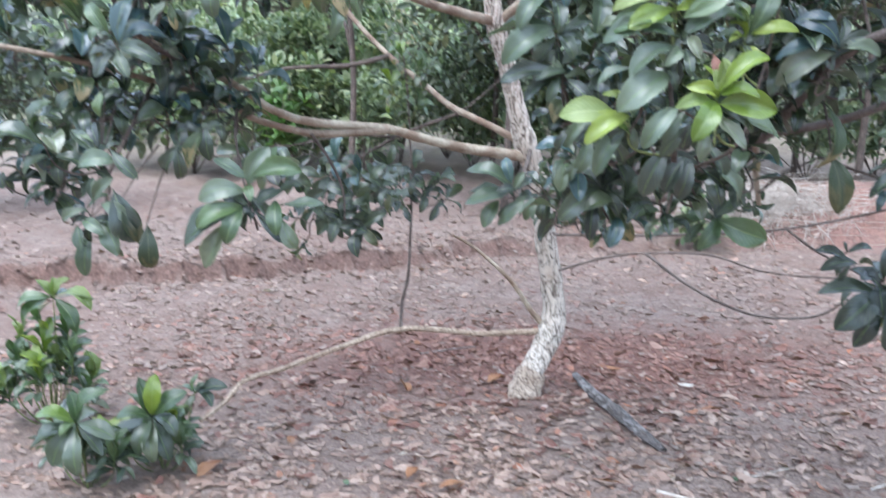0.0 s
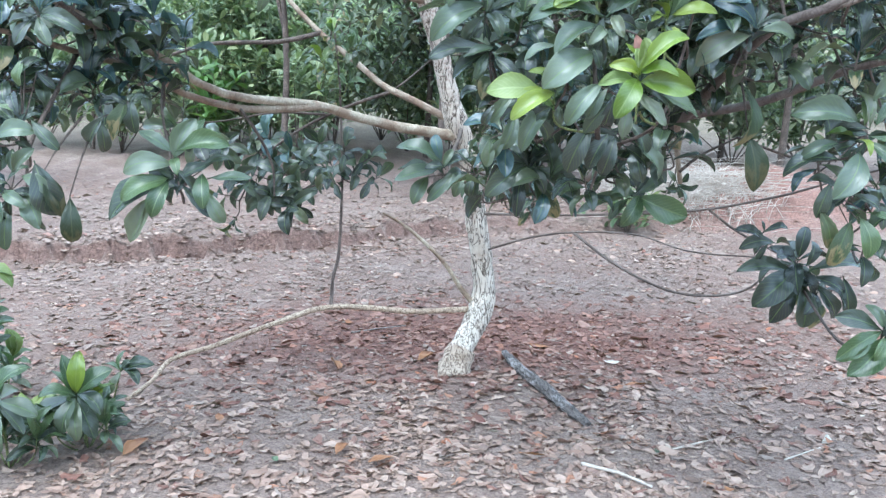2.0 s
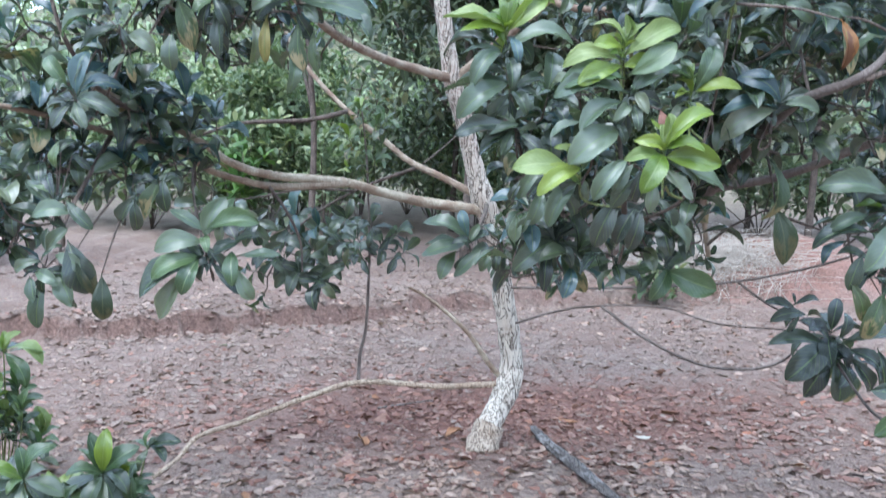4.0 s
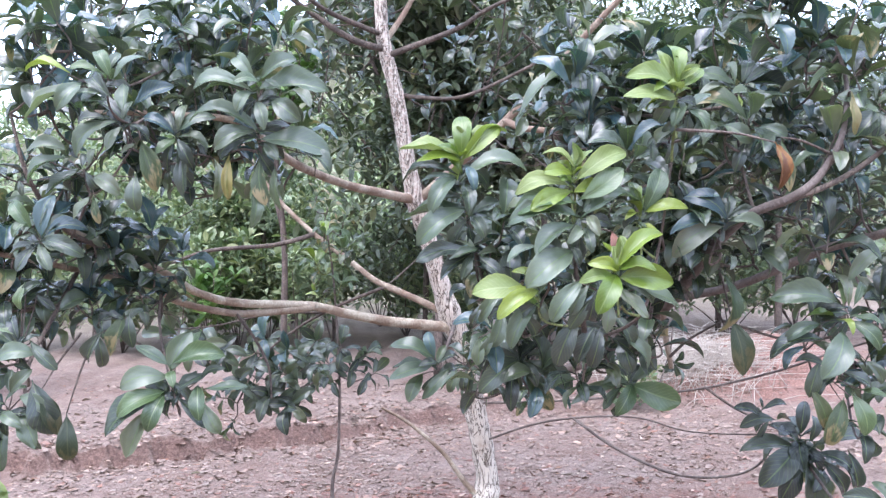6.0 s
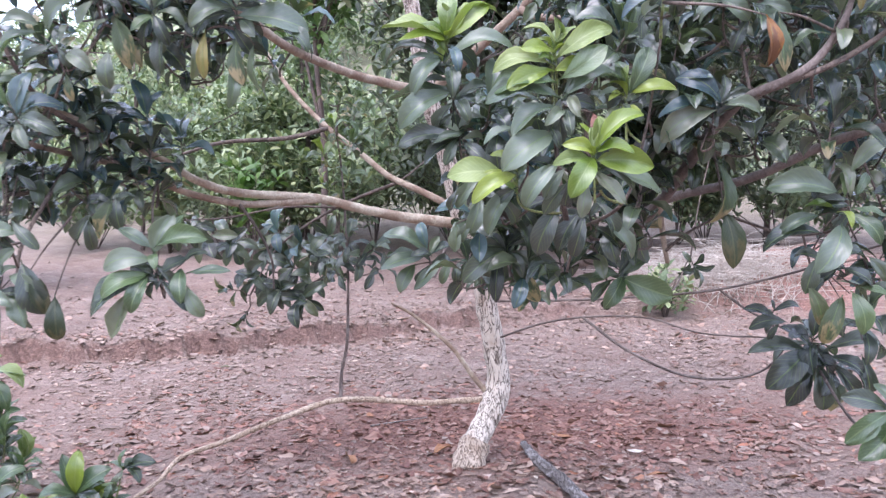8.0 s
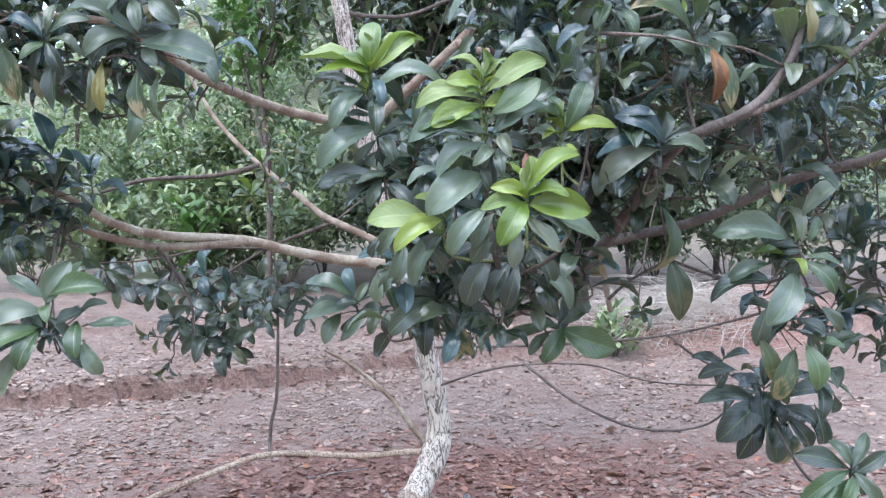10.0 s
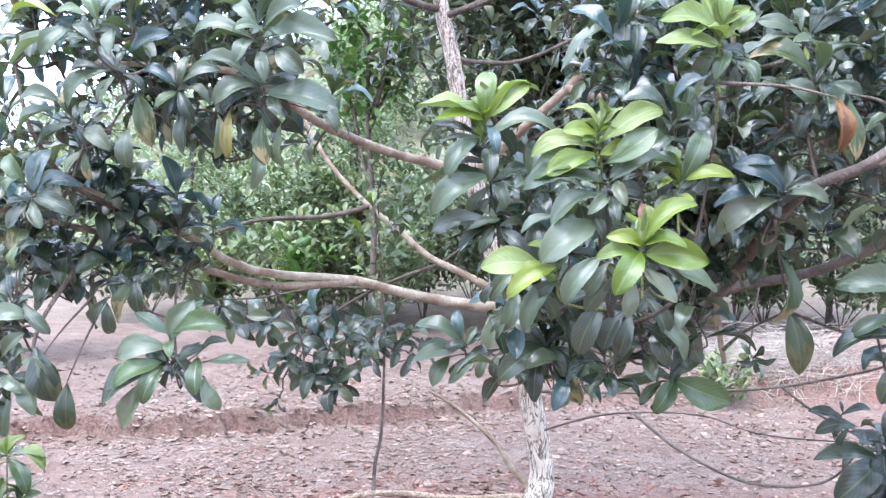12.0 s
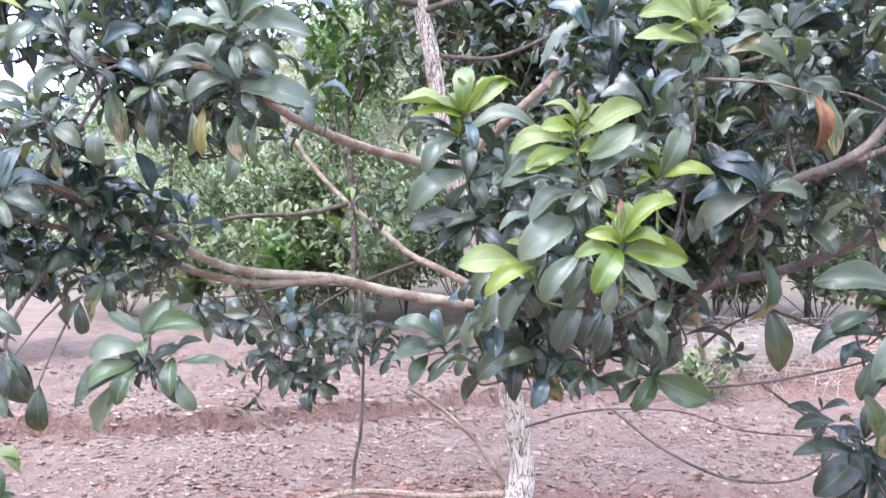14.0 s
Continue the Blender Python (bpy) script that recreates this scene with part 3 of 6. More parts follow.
tree_limb("branch", [(0.085, 4.45, 2.63), (-0.09, 4.30, 2.66), (-0.34, 4.20, 2.82), (-0.55, 4.0, 2.95)], 0.018, 0.009, BARK_TWIG)
tree_limb("branch", [(0.075, 4.44, 2.70), (-0.18, 4.20, 2.76), (-0.29, 4.00, 2.81), (-0.5, 3.7, 2.9)], 0.014, 0.007, BARK_TWIG)
tree_limb("branch", [(0.09, 4.45, 2.60), (0.28, 4.38, 2.65), (0.45, 4.30, 2.70), (0.58, 4.20, 2.76), (0.9, 4.0, 2.85)], 0.016, 0.008, BARK_TWIG)
tree_limb("branch", [(0.08, 4.44, 2.66), (0.19, 4.50, 2.83), (0.27, 4.50, 2.97), (0.4, 4.5, 3.2)], 0.017, 0.009)
tree_limb("branch", [(0.135, 4.49, 2.42), (0.26, 4.44, 2.39), (0.46, 4.30, 2.37), (0.75, 4.20, 2.48), (0.90, 4.10, 2.55)], 0.011, 0.006, BARK_TWIG)
tree_limb("limb", [(0.46, 4.76, 1.08), (0.60, 4.45, 1.02), (0.81, 4.00, 1.08), (0.96, 3.40, 1.27), (1.01, 3.00, 1.42), (1.08, 2.70, 1.62), (1.13, 2.55, 1.70), (1.21, 2.45, 1.74), (1.28, 2.42, 1.80), (1.35, 2.42, 1.92), (1.40, 2.5, 2.1), (1.38, 2.6, 2.3)], 0.027, 0.004, BARK_DARK, label="brown limb reaching forward")
tree_limb("branch", [(1.21, 2.45, 1.735), (1.31, 2.41, 1.775), (1.42, 2.40, 1.84), (1.54, 2.40, 1.94), (1.75, 2.5, 2.1)], 0.009, 0.006, BARK_TWIG)
tree_limb("limb", [(0.92, 3.60, 1.20), (1.05, 3.60, 1.34), (1.18, 3.58, 1.40), (1.38, 3.30, 1.47), (1.56, 3.00, 1.59), (1.75, 2.80, 1.66), (2.1, 2.7, 1.8)], 0.020, 0.012, BARK_DARK)
tree_limb("branch", [(0.50, 4.80, 0.83), (0.75, 4.72, 0.84), (1.04, 4.60, 0.86), (1.49, 4.30, 0.93), (1.77, 4.00, 1.04), (1.95, 3.80, 1.14), (2.1, 3.5, 1.25)], 0.007, 0.0045, BARK_DARK, label="thin bare drooping branch")
tree_limb("branch", [(0.54, 4.84, 0.62), (0.76, 4.62, 0.735), (0.97, 4.42, 0.80), (1.23, 4.30, 0.81), (1.47, 4.20, 0.75), (1.84, 4.10, 0.74)], 0.006, 0.003, BARK_DARK, carries=False)
tree_limb("branch", [(0.95, 4.44, 0.795), (1.10, 4.20, 0.69), (1.31, 4.05, 0.60), (1.50, 3.97, 0.59), (1.66, 3.93, 0.64), (1.78, 3.93, 0.78)], 0.007, 0.0045, BARK_DARK)
tree_limb("branch", [(1.55, 4.25, 0.95), (1.64, 4.12, 0.87), (1.73, 4.0, 0.82), (1.80, 3.92, 0.78)], 0.006, 0.004, BARK_TWIG)
tree_limb("branch", [(0.52, 4.84, 0.30), (0.34, 4.77, 0.31), (0.16, 4.70, 0.32), (-0.24, 4.55, 0.38), (-0.52, 4.40, 0.33), (-0.80, 4.40, 0.22), (-1.03, 4.45, 0.13), (-1.10, 4.32, 0.06), (-1.17, 4.15, 0.03)], 0.017, 0.010, BARK_TAN, label="pale low branch bending down to the earth", carries=False)
tree_limb("branch", [(-0.25, 4.55, 0.37), (-0.24, 4.56, 0.52), (-0.21, 4.55, 0.66), (-0.195, 4.52, 0.9), (-0.19, 4.50, 1.09), (-0.20, 4.45, 1.50), (-0.22, 4.40, 1.73)], 0.010, 0.004, BARK_DARK, label="straight upright shoot")
tree_limb("branch", [(0.51, 4.85, 0.32), (0.43, 4.81, 0.42), (0.31, 4.75, 0.60), (0.13, 4.70, 0.77), (0.01, 4.65, 0.85)], 0.017, 0.006, BARK_PALE, label="thin grey dead side branch", carries=False)

# Two added limbs for the unseen high crown that shades the ground.
tree_limb("limb", [(0.10, 4.40, 3.2), (-0.2, 4.9, 3.4), (-0.6, 5.5, 3.6), (-1.1, 6.2, 3.8)], 0.022, 0.010)
tree_limb("limb", [(0.10, 4.38, 3.3), (0.5, 4.9, 3.5), (1.0, 5.5, 3.65), (1.7, 6.1, 3.8)], 0.022, 0.010)
tree_limb("branch", [(0.93, 3.50, 1.24), (0.80, 3.10, 1.26), (0.68, 2.72, 1.30), (0.62, 2.52, 1.44), (0.60, 2.50, 1.60)], 0.014, 0.006, BARK_TWIG)
tree_limb("branch", [(0.76, 3.00, 1.27), (0.55, 2.95, 1.33), (0.40, 2.92, 1.48), (0.34, 2.91, 1.72)], 0.010, 0.005, BARK_TWIG)
tree_limb("branch", [(0.66, 2.68, 1.33), (0.78, 2.50, 1.42), (0.84, 2.50, 1.60), (0.87, 2.44, 1.85)], 0.0055, 0.003, BARK_TWIG)
tree_limb("branch", [(-0.83, 3.70, 1.56), (-0.78, 3.40, 1.42), (-0.70, 3.15, 1.28), (-0.64, 3.00, 1.18)], 0.006, 0.003, BARK_TWIG)
tree_limb("branch", [(-1.09, 3.45, 1.59), (-1.12, 3.30, 1.45), (-1.16, 3.15, 1.28), (-1.16, 3.1, 1.12)], 0.010, 0.005, BARK_TWIG)
tree_limb("branch", [(-0.60, 4.0, 1.39), (-0.52, 3.98, 1.28), (-0.46, 3.97, 1.15), (-0.45, 3.95, 1.02)], 0.008, 0.004, BARK_TWIG)
tree_limb("branch", [(-1.0, 3.45, 1.68), (-1.02, 3.1, 1.75), (-1.05, 2.9, 1.9), (-1.1, 2.9, 2.1)], 0.010, 0.005, BARK_TWIG)
tree_limb("branch", [(0.40, 4.70, 1.28), (0.36, 4.3, 1.25), (0.30, 3.9, 1.20), (0.28, 3.6, 1.18)], 0.012, 0.005, BARK_TWIG)

tree_limb("branch", [(0.05, 4.86, 1.46), (-0.22, 4.93, 1.36), (-0.45, 4.95, 1.24), (-0.62, 4.86, 1.10), (-0.74, 4.80, 0.88)], 0.010, 0.004, BARK_TWIG)
tree_limb("branch", [(-0.30, 4.94, 1.33), (-0.55, 4.80, 1.34), (-0.80, 4.62, 1.30), (-0.98, 4.42, 1.30)], 0.007, 0.003, BARK_TWIG)

tree_limb("branch", [(1.00, 3.02, 1.40), (1.01, 3.03, 1.31), (1.03, 3.04, 1.20)], 0.011, 0.008, BARK_LIMB, label="short grey broken stub")
tree_limb("branch", [(1.02, 3.03, 1.24), (1.09, 3.02, 1.30), (1.20, 3.0, 1.36)], 0.006, 0.003, BARK_TWIG)

shoot_rng = random.Random(11)


def attach(tip, reach=0.0):
    """The place on the limbs from which a shoot with this tip most likely grows."""
    best = min(LIMB_POINTS, key=lambda q: (q[0] - tip).length + 0.5 * max(0.0, q[0].z - tip.z + 0.05))
    return best[0]


def shoot(tip, axis, n, size, kinds, spread=(30, 105), stem=0.09, sag=0.35, seed=0, root=None, parent=None, bark=None):
    """One shoot of the tree with its leaves, each a part. kinds: the leaf kinds from the tip downwards."""
    rng = random.Random(seed or shoot_rng.randint(1, 9999))
    tip = Vector(tip)
    a = Vector(axis).normalized()
    root = Vector(root) if root else attach(tip)
    low = tip - a * (stem + 0.02)
    mid = root.lerp(low, 0.55) + Vector((0, 0, -0.12 * (root - low).length))
    line = smooth_line([root, mid, low, tip], 5)
    m = len(line)
    thick = 0.003 + 0.004 * min(1.0, (root - tip).length)
    v, f = tube(line, [thick + (0.0028 - thick) * k / (m - 1) for k in range(m)], 6)
    ob = part("shoot", mesh_of("shoot", v, f, bark or BARK_TWIG), parent or TREE)
    if parent is None:
        LIMB_POINTS.extend((p, 0.003) for p in line[3:-2])
    for pose_m, q in whorl_leaves(tip, a, n, size, rng, spread, stem, sag):
        kind = kinds[min(len(kinds) - 1, int(q * len(kinds)))]
        leaf = new("leaf", leaf_mesh(kind, rng.randrange(12)))
        leaf.parent = ob
        leaf.matrix_basis = pose_m @ Matrix.Diagonal((0.90 if parent is None else 0.74, 1, 1, 1))
    return ob


def rosette(tip, leaves, seed, root=None, parent=None, bark=None):
    """A shoot whose leaves have their own ways: each is its tip, from the shoot's end, and its kind."""
    rng = random.Random(seed)
    tip = Vector(tip)
    root = Vector(root) if root else attach(tip + Vector((0, 0.03, -0.06)))
    mid = root.lerp(tip, 0.6) + Vector((0, 0.02, -0.1 * (root - tip).length - 0.01))
    line = smooth_line([root, mid, tip], 6)
    m = len(line)
    thick = 0.003 + 0.004 * min(1.0, (root - tip).length)
    v, f = tube(line, [thick + (0.003 - thick) * k / (m - 1) for k in range(m)], 6)
    ob = part("shoot", mesh_of("shoot", v, f, bark or BARK_TWIG), parent or TREE)
    if parent is None:
        LIMB_POINTS.extend((p, 0.003) for p in line[3:])
    usual = sum(Vector(q[:3]).length for q in leaves) / len(leaves)
    for k in range(2):
        w = 1.0 + k * 1.2 + rng.uniform(-0.4, 0.4)
        reach = usual * rng.uniform(0.7, 0.95)
        leaves = [*leaves, (reach * math.cos(w), reach * math.sin(w), reach * rng.uniform(-0.3, 0.3), M)]
    for dx, dy, dz, kind in leaves:
        way = Vector((dx, dy, dz))
        up = Vector((rng.uniform(-0.35, 0.35), -0.3 + rng.uniform(-0.3, 0.2), 1.0))
        leaf = new("leaf", leaf_mesh(kind, rng.randrange(12)))
        leaf.parent = ob
        leaf.matrix_basis = aim(tip - Vector((0, 0, 0.02 * rng.random())), way, up, min(0.20, way.length * 1.02))
    return ob


def spray(tip, leaves, seed, root=None):
    """A shoot of the tree with its leaves one by one: where each starts (x, z from the shoot's end), the way to its tip,
    its kind, its breadth, and how far its face is turned forward."""
    rng = random.Random(seed)
    tip = Vector(tip)
    root = Vector(root) if root else attach(tip + Vector((0, 0.04, -0.08)))
    low = tip + Vector((0.008, 0.03, -0.07))
    line = smooth_line([root, root.lerp(low, 0.6) + Vector((0, 0.02, -0.1 * (root - low).length)), low, tip], 5)
    m = len(line)
    thick = 0.0035 + 0.004 * min(1.0, (root - tip).length)
    stems = Stems()
    green = sum(q[5] in (Y, P) for q in leaves) > 2
    v, f = tube(line, [thick + (0.003 - thick) * k / (m - 1) for k in range(m)], 6)
    stems.v, stems.f = v, f
    for bx, bz, dx, dy, dz, kind, wide, turn in leaves:
        base = tip + Vector((bx, 0.006, bz))
        if math.hypot(bx, bz) > 0.025:
            stems.add([tip + Vector((0, 0.01, -0.02)), tip.lerp(base, 0.5) + Vector((0, 0.012, -0.008)), base], 0.0028, 0.0016)
    usual = sum(Vector(q[2:5]).length for q in leaves) / len(leaves)
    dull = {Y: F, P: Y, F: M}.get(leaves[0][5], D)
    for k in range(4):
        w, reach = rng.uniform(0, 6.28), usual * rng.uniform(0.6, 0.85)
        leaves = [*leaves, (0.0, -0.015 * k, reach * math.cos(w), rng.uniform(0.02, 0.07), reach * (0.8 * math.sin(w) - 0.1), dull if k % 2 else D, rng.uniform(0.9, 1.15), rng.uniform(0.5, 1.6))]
    ob = part("shoot", stems.mesh("shoot", STEM if green else BARK_TWIG), TREE)
    LIMB_POINTS.extend((p, 0.003) for p in line[3:-3])
    for bx, bz, dx, dy, dz, kind, wide, turn in leaves:
        way = Vector((dx, dy, dz))
        up = Vector((rng.uniform(-0.45, 0.45), -0.35 - 0.95 * turn + rng.uniform(-0.3, 0.1), 1.0))
        leaf = new("leaf", leaf_mesh(kind, rng.randrange(12)))
        leaf.parent = ob
        size = way.length
        leaf.matrix_basis = aim(tip + Vector((bx, -0.004, bz)) - 0.08 * way, way, up, 1.08 * size) @ Matrix.Diagonal((0.80 * wide ** 0.8, 1, 1, 1))
    return ob


def hanging_leaf(base, way, size, kind, up=(0, -1, 0.2), variant=0, root=None, label="", wide=0.74):
    """One leaf that hangs by itself on a thin stalk."""
    base = Vector(base)
    root = Vector(root) if root else attach(base + Vector((0, 0, 0.05)))
    line = smooth_line([root, root.lerp(base, 0.6) + Vector((0, 0, 0.01)), base], 5)
    m = len(line)
    v, f = tube(line, [0.005 + (0.002 - 0.005) * k / (m - 1) for k in range(m)], 5)
    ob = part("stalk", mesh_of("stalk", v, f, BARK_TWIG), TREE)
    leaf = new("leaf", leaf_mesh(kind, variant))
    leaf.parent = ob
    leaf.matrix_basis = aim(base, way, up, size) @ Matrix.Diagonal((wide, 1, 1, 1))
    return tagged(leaf, label)


UP = (0.0, -0.15, 1.0)
M, D, Y, F, O, G, P, B = "mature", "dark", "young", "fresh", "old", "grey", "lime", "blue"

# the shoots that stand out, each leaf in its own way
spray((0.310, 2.800, 1.914), [(-0.012, 0.008, -0.177, -0.03, 0.017, P, 1, 0.5), (-0.004, -0.013, -0.135, -0.06, -0.005, Y, 1.1, 0.9), (-0.001, 0.006, 0.009, 0.03, 0.126, Y, 1.3, 4), (0.008, -0.008, 0.122, 0.02, 0.105, Y, 1.1, 2), (0.015, -0.019, 0.143, 0.06, 0.099, P, 0.8, 0.5), (-0.007, -0.003, -0.067, -0.04, 0.036, Y, 0.9, 0.8)], 900)
spray((0.315, 2.800, 1.827), [(-0.025, 0.024, -0.108, 0.00, -0.012, G, 0.95, 0.6), (-0.022, 0.014, -0.082, -0.05, -0.107, G, 1.15, 1.5), (0.004, 0.008, 0.199, 0.00, 0.028, G, 0.9, 0.5), (0.004, -0.005, 0.007, -0.06, -0.097, M, 1.1, 1.8), (0.010, 0.052, 0.022, -0.05, -0.080, B, 1, 1), (-0.025, 0.027, -0.160, 0.06, -0.020, M, 0.8, 0.4)], 901)
spray((0.328, 2.820, 1.734), [(-0.009, 0.008, -0.153, -0.04, -0.101, G, 1.2, 1), (-0.009, 0.016, -0.190, 0.05, -0.021, G, 0.9, 0.5), (0.010, -0.008, 0.112, 0.05, 0.035, M, 1, 0.6), (0.010, -0.008, 0.039, -0.05, -0.074, M, 1, 1.2)], 902)
spray((0.594, 2.440, 1.813), [(-0.004, 0.018, -0.084, 0.00, 0.045, P, 0.9, 0.6), (0.000, 0.024, 0.058, 0.02, 0.051, P, 0.9, 0.6), (-0.003, 0.005, -0.091, -0.05, 0.006, Y, 1, 0.8), (0.009, -0.011, 0.143, 0.02, 0.078, P, 1.15, 1.8), (-0.003, -0.003, 0.022, 0.03, 0.065, Y, 0.9, 1.5), (-0.011, -0.023, -0.037, -0.04, 0.009, Y, 1, 0.8), (-0.016, -0.032, -0.148, 0.00, -0.014, P, 0.8, 0.5), (-0.011, -0.046, -0.120, -0.05, -0.045, Y, 1.2, 0.9), (0.018, -0.059, 0.114, -0.03, 0.075, F, 1.35, 4), (-0.008, -0.077, -0.158, 0.02, -0.021, F, 1.1, 0.6)], 903)
spray((0.609, 2.460, 1.701), [(-0.016, -0.027, -0.112, -0.03, -0.077, G, 1.1, 1.2), (-0.013, -0.004, -0.187, 0.00, -0.010, G, 0.9, 0.5), (0.025, 0.002, 0.023, -0.05, -0.056, M, 1, 1.6), (0.019, 0.000, 0.157, 0.02, 0.038, G, 1.2, 0.9), (0.010, 0.016, 0.067, 0.05, 0.059, G, 1.2, 1.5), (0.003, -0.032, -0.051, -0.05, -0.042, G, 1, 1), (0.017, -0.032, 0.007, -0.05, -0.068, M, 1.1, 1.5)], 904)
spray((0.785, 2.480, 1.705), [(0.012, 0.016, 0.052, 0.01, 0.113, F, 1.2, 4), (-0.004, 0.024, -0.013, 0.03, 0.072, F, 1.3, 2.5), (-0.002, 0.019, -0.071, 0.02, 0.047, G, 1.1, 1), (0.019, 0.005, 0.110, -0.03, 0.006, Y, 1.15, 1.3), (-0.008, -0.003, -0.045, -0.04, -0.013, Y, 0.9, 0.8), (-0.008, -0.033, 0.038, -0.05, -0.010, Y, 1.1, 0.9), (-0.003, -0.014, -0.078, -0.02, 0.010, G, 1, 0.6), (-0.008, -0.021, 0.012, -0.04, -0.049, M, 1, 1.5), (-0.022, -0.028, -0.038, -0.03, -0.042, M, 1, 1.2)], 905)
spray((0.680, 2.320, 1.552), [(0.005, 0.009, 0.115, 0.00, 0.086, Y, 0.85, 0.8), (0.005, 0.000, 0.085, -0.04, -0.004, Y, 1.2, 1.2), (0.005, -0.020, 0.140, 0.00, -0.014, Y, 1.4, 2.5), (-0.006, 0.009, 0.000, 0.02, 0.058, P, 1, 2.5), (-0.010, 0.003, -0.079, -0.03, 0.020, Y, 1.1, 1.1), (-0.018, -0.018, -0.093, -0.02, -0.008, P, 1, 0.9), (-0.010, -0.017, -0.060, -0.05, -0.091, Y, 1.45, 4)], 906)
spray((0.664, 2.350, 1.503), [(0.013, 0.010, 0.078, -0.03, -0.087, M, 1.1, 1.5), (-0.077, 0.020, -0.082, 0.00, -0.101, G, 1.1, 1.6), (-0.057, 0.013, -0.053, 0.00, -0.077, G, 1.1, 1.6), (-0.051, -0.023, -0.059, 0.02, -0.079, M, 1.1, 1.3), (0.000, -0.026, -0.020, -0.02, -0.086, M, 1.3, 2.5), (0.026, 0.016, 0.099, 0.04, -0.058, D, 1.1, 1), (0.083, 0.001, 0.117, 0.06, -0.054, G, 1.1, 1.2), (-0.038, 0.000, -0.013, 0.05, -0.081, D, 1.1, 1.5)], 907)
spray((0.707, 2.600, 1.409), [(0.014, 0.012, 0.053, 0.00, -0.107, M, 1, 2), (0.044, -0.051, 0.071, 0.00, -0.101, G, 1, 1.5), (0.071, -0.013, 0.050, 0.03, -0.107, D, 1.1, 1.5), (-0.033, -0.022, -0.054, 0.00, -0.104, D, 1.1, 1.6), (-0.018, -0.032, -0.029, 0.02, -0.110, D, 1, 2), (-0.084, 0.003, -0.066, 0.00, -0.137, D, 1.1, 2), (-0.107, 0.021, -0.084, 0.03, -0.046, D, 1.1, 0.8), (0.007, -0.057, 0.079, 0.08, -0.081, D, 1, 1), (0.022, -0.071, -0.032, 0.08, -0.053, D, 1, 1)], 908)
spray((0.496, 2.500, 1.495), [(-0.041, 0.007, -0.148, 0.00, -0.003, P, 1.35, 4), (-0.008, 0.000, -0.114, -0.03, -0.069, Y, 1, 1.6), (-0.027, 0.014, -0.075, 0.00, -0.040, Y, 0.9, 1), (0.006, 0.003, 0.024, 0.03, 0.051, F, 1.1, 2), (-0.003, 0.016, -0.068, 0.03, 0.045, Y, 0.6, 0.5)], 909)
spray((0.519, 2.480, 1.581), [(0.066, 0.022, -0.131, -0.03, -0.093, G, 1.4, 1.6), (-0.030, 0.044, -0.082, 0.00, -0.044, G, 1, 0.8), (0.041, 0.000, -0.051, 0.05, 0.028, M, 1.1, 0.8), (0.068, 0.041, 0.019, -0.02, -0.055, M, 1, 1.5)], 910)
spray((0.455, 2.580, 1.437), [(0.046, 0.029, -0.082, -0.02, -0.131, G, 0.95, 2), (0.057, 0.037, 0.013, -0.03, -0.066, M, 1, 2), (-0.054, 0.061, -0.069, 0.00, -0.085, G, 1, 1.4), (-0.057, 0.000, -0.034, 0.00, -0.097, G, 1.1, 2), (-0.109, 0.031, -0.032, 0.02, -0.062, D, 1, 1), (-0.126, -0.070, -0.003, 0.02, -0.080, G, 1.3, 3), (-0.074, -0.051, -0.040, 0.02, -0.070, M, 1, 1.5), (0.000, 0.000, 0.039, 0.05, -0.075, D, 1, 1.2), (-0.028, 0.029, -0.057, 0.06, -0.062, D, 1.1, 1)], 911)
spray((0.346, 2.800, 1.614), [(0.000, 0.000, -0.185, 0.00, -0.021, D, 0.85, 0.5), (-0.005, -0.003, -0.041, -0.03, -0.079, M, 1.2, 1.8), (0.008, 0.013, -0.090, -0.03, -0.033, G, 0.9, 0.8), (0.016, -0.016, 0.063, -0.04, -0.062, D, 1.1, 1), (-0.008, -0.008, -0.099, 0.03, -0.075, D, 1, 1), (0.005, 0.024, 0.066, 0.00, 0.015, G, 1, 0.8), (0.000, 0.016, -0.072, 0.03, 0.029, G, 1, 0.6), (0.008, -0.008, 0.064, 0.04, 0.001, M, 1, 0.8)], 912)
spray((0.488, 2.900, 1.270), [(-0.011, 0.000, -0.099, 0.00, 0.002, D, 1, 0.8), (-0.006, -0.013, -0.130, -0.04, -0.089, M, 1.25, 2), (-0.016, -0.021, -0.020, -0.03, -0.145, D, 0.95, 2), (0.000, -0.013, 0.049, -0.05, -0.077, M, 1, 1.5), (0.022, -0.021, 0.059, -0.03, -0.087, M, 0.9, 1.5), (0.030, -0.013, 0.140, 0.00, -0.091, D, 1.1, 1), (0.010, 0.012, 0.042, 0.04, 0.037, D, 1, 0.8), (0.022, 0.004, 0.130, 0.03, -0.019, D, 1, 0.6), (0.022, -0.053, 0.082, 0.00, -0.118, O, 1, 2), (-0.003, 0.020, -0.018, 0.04, 0.037, D, 1.1, 1), (0.017, 0.020, 0.063, 0.03, 0.034, D, 1, 0.8), (-0.003, -0.021, -0.074, -0.05, -0.019, M, 1, 0.8)], 913)
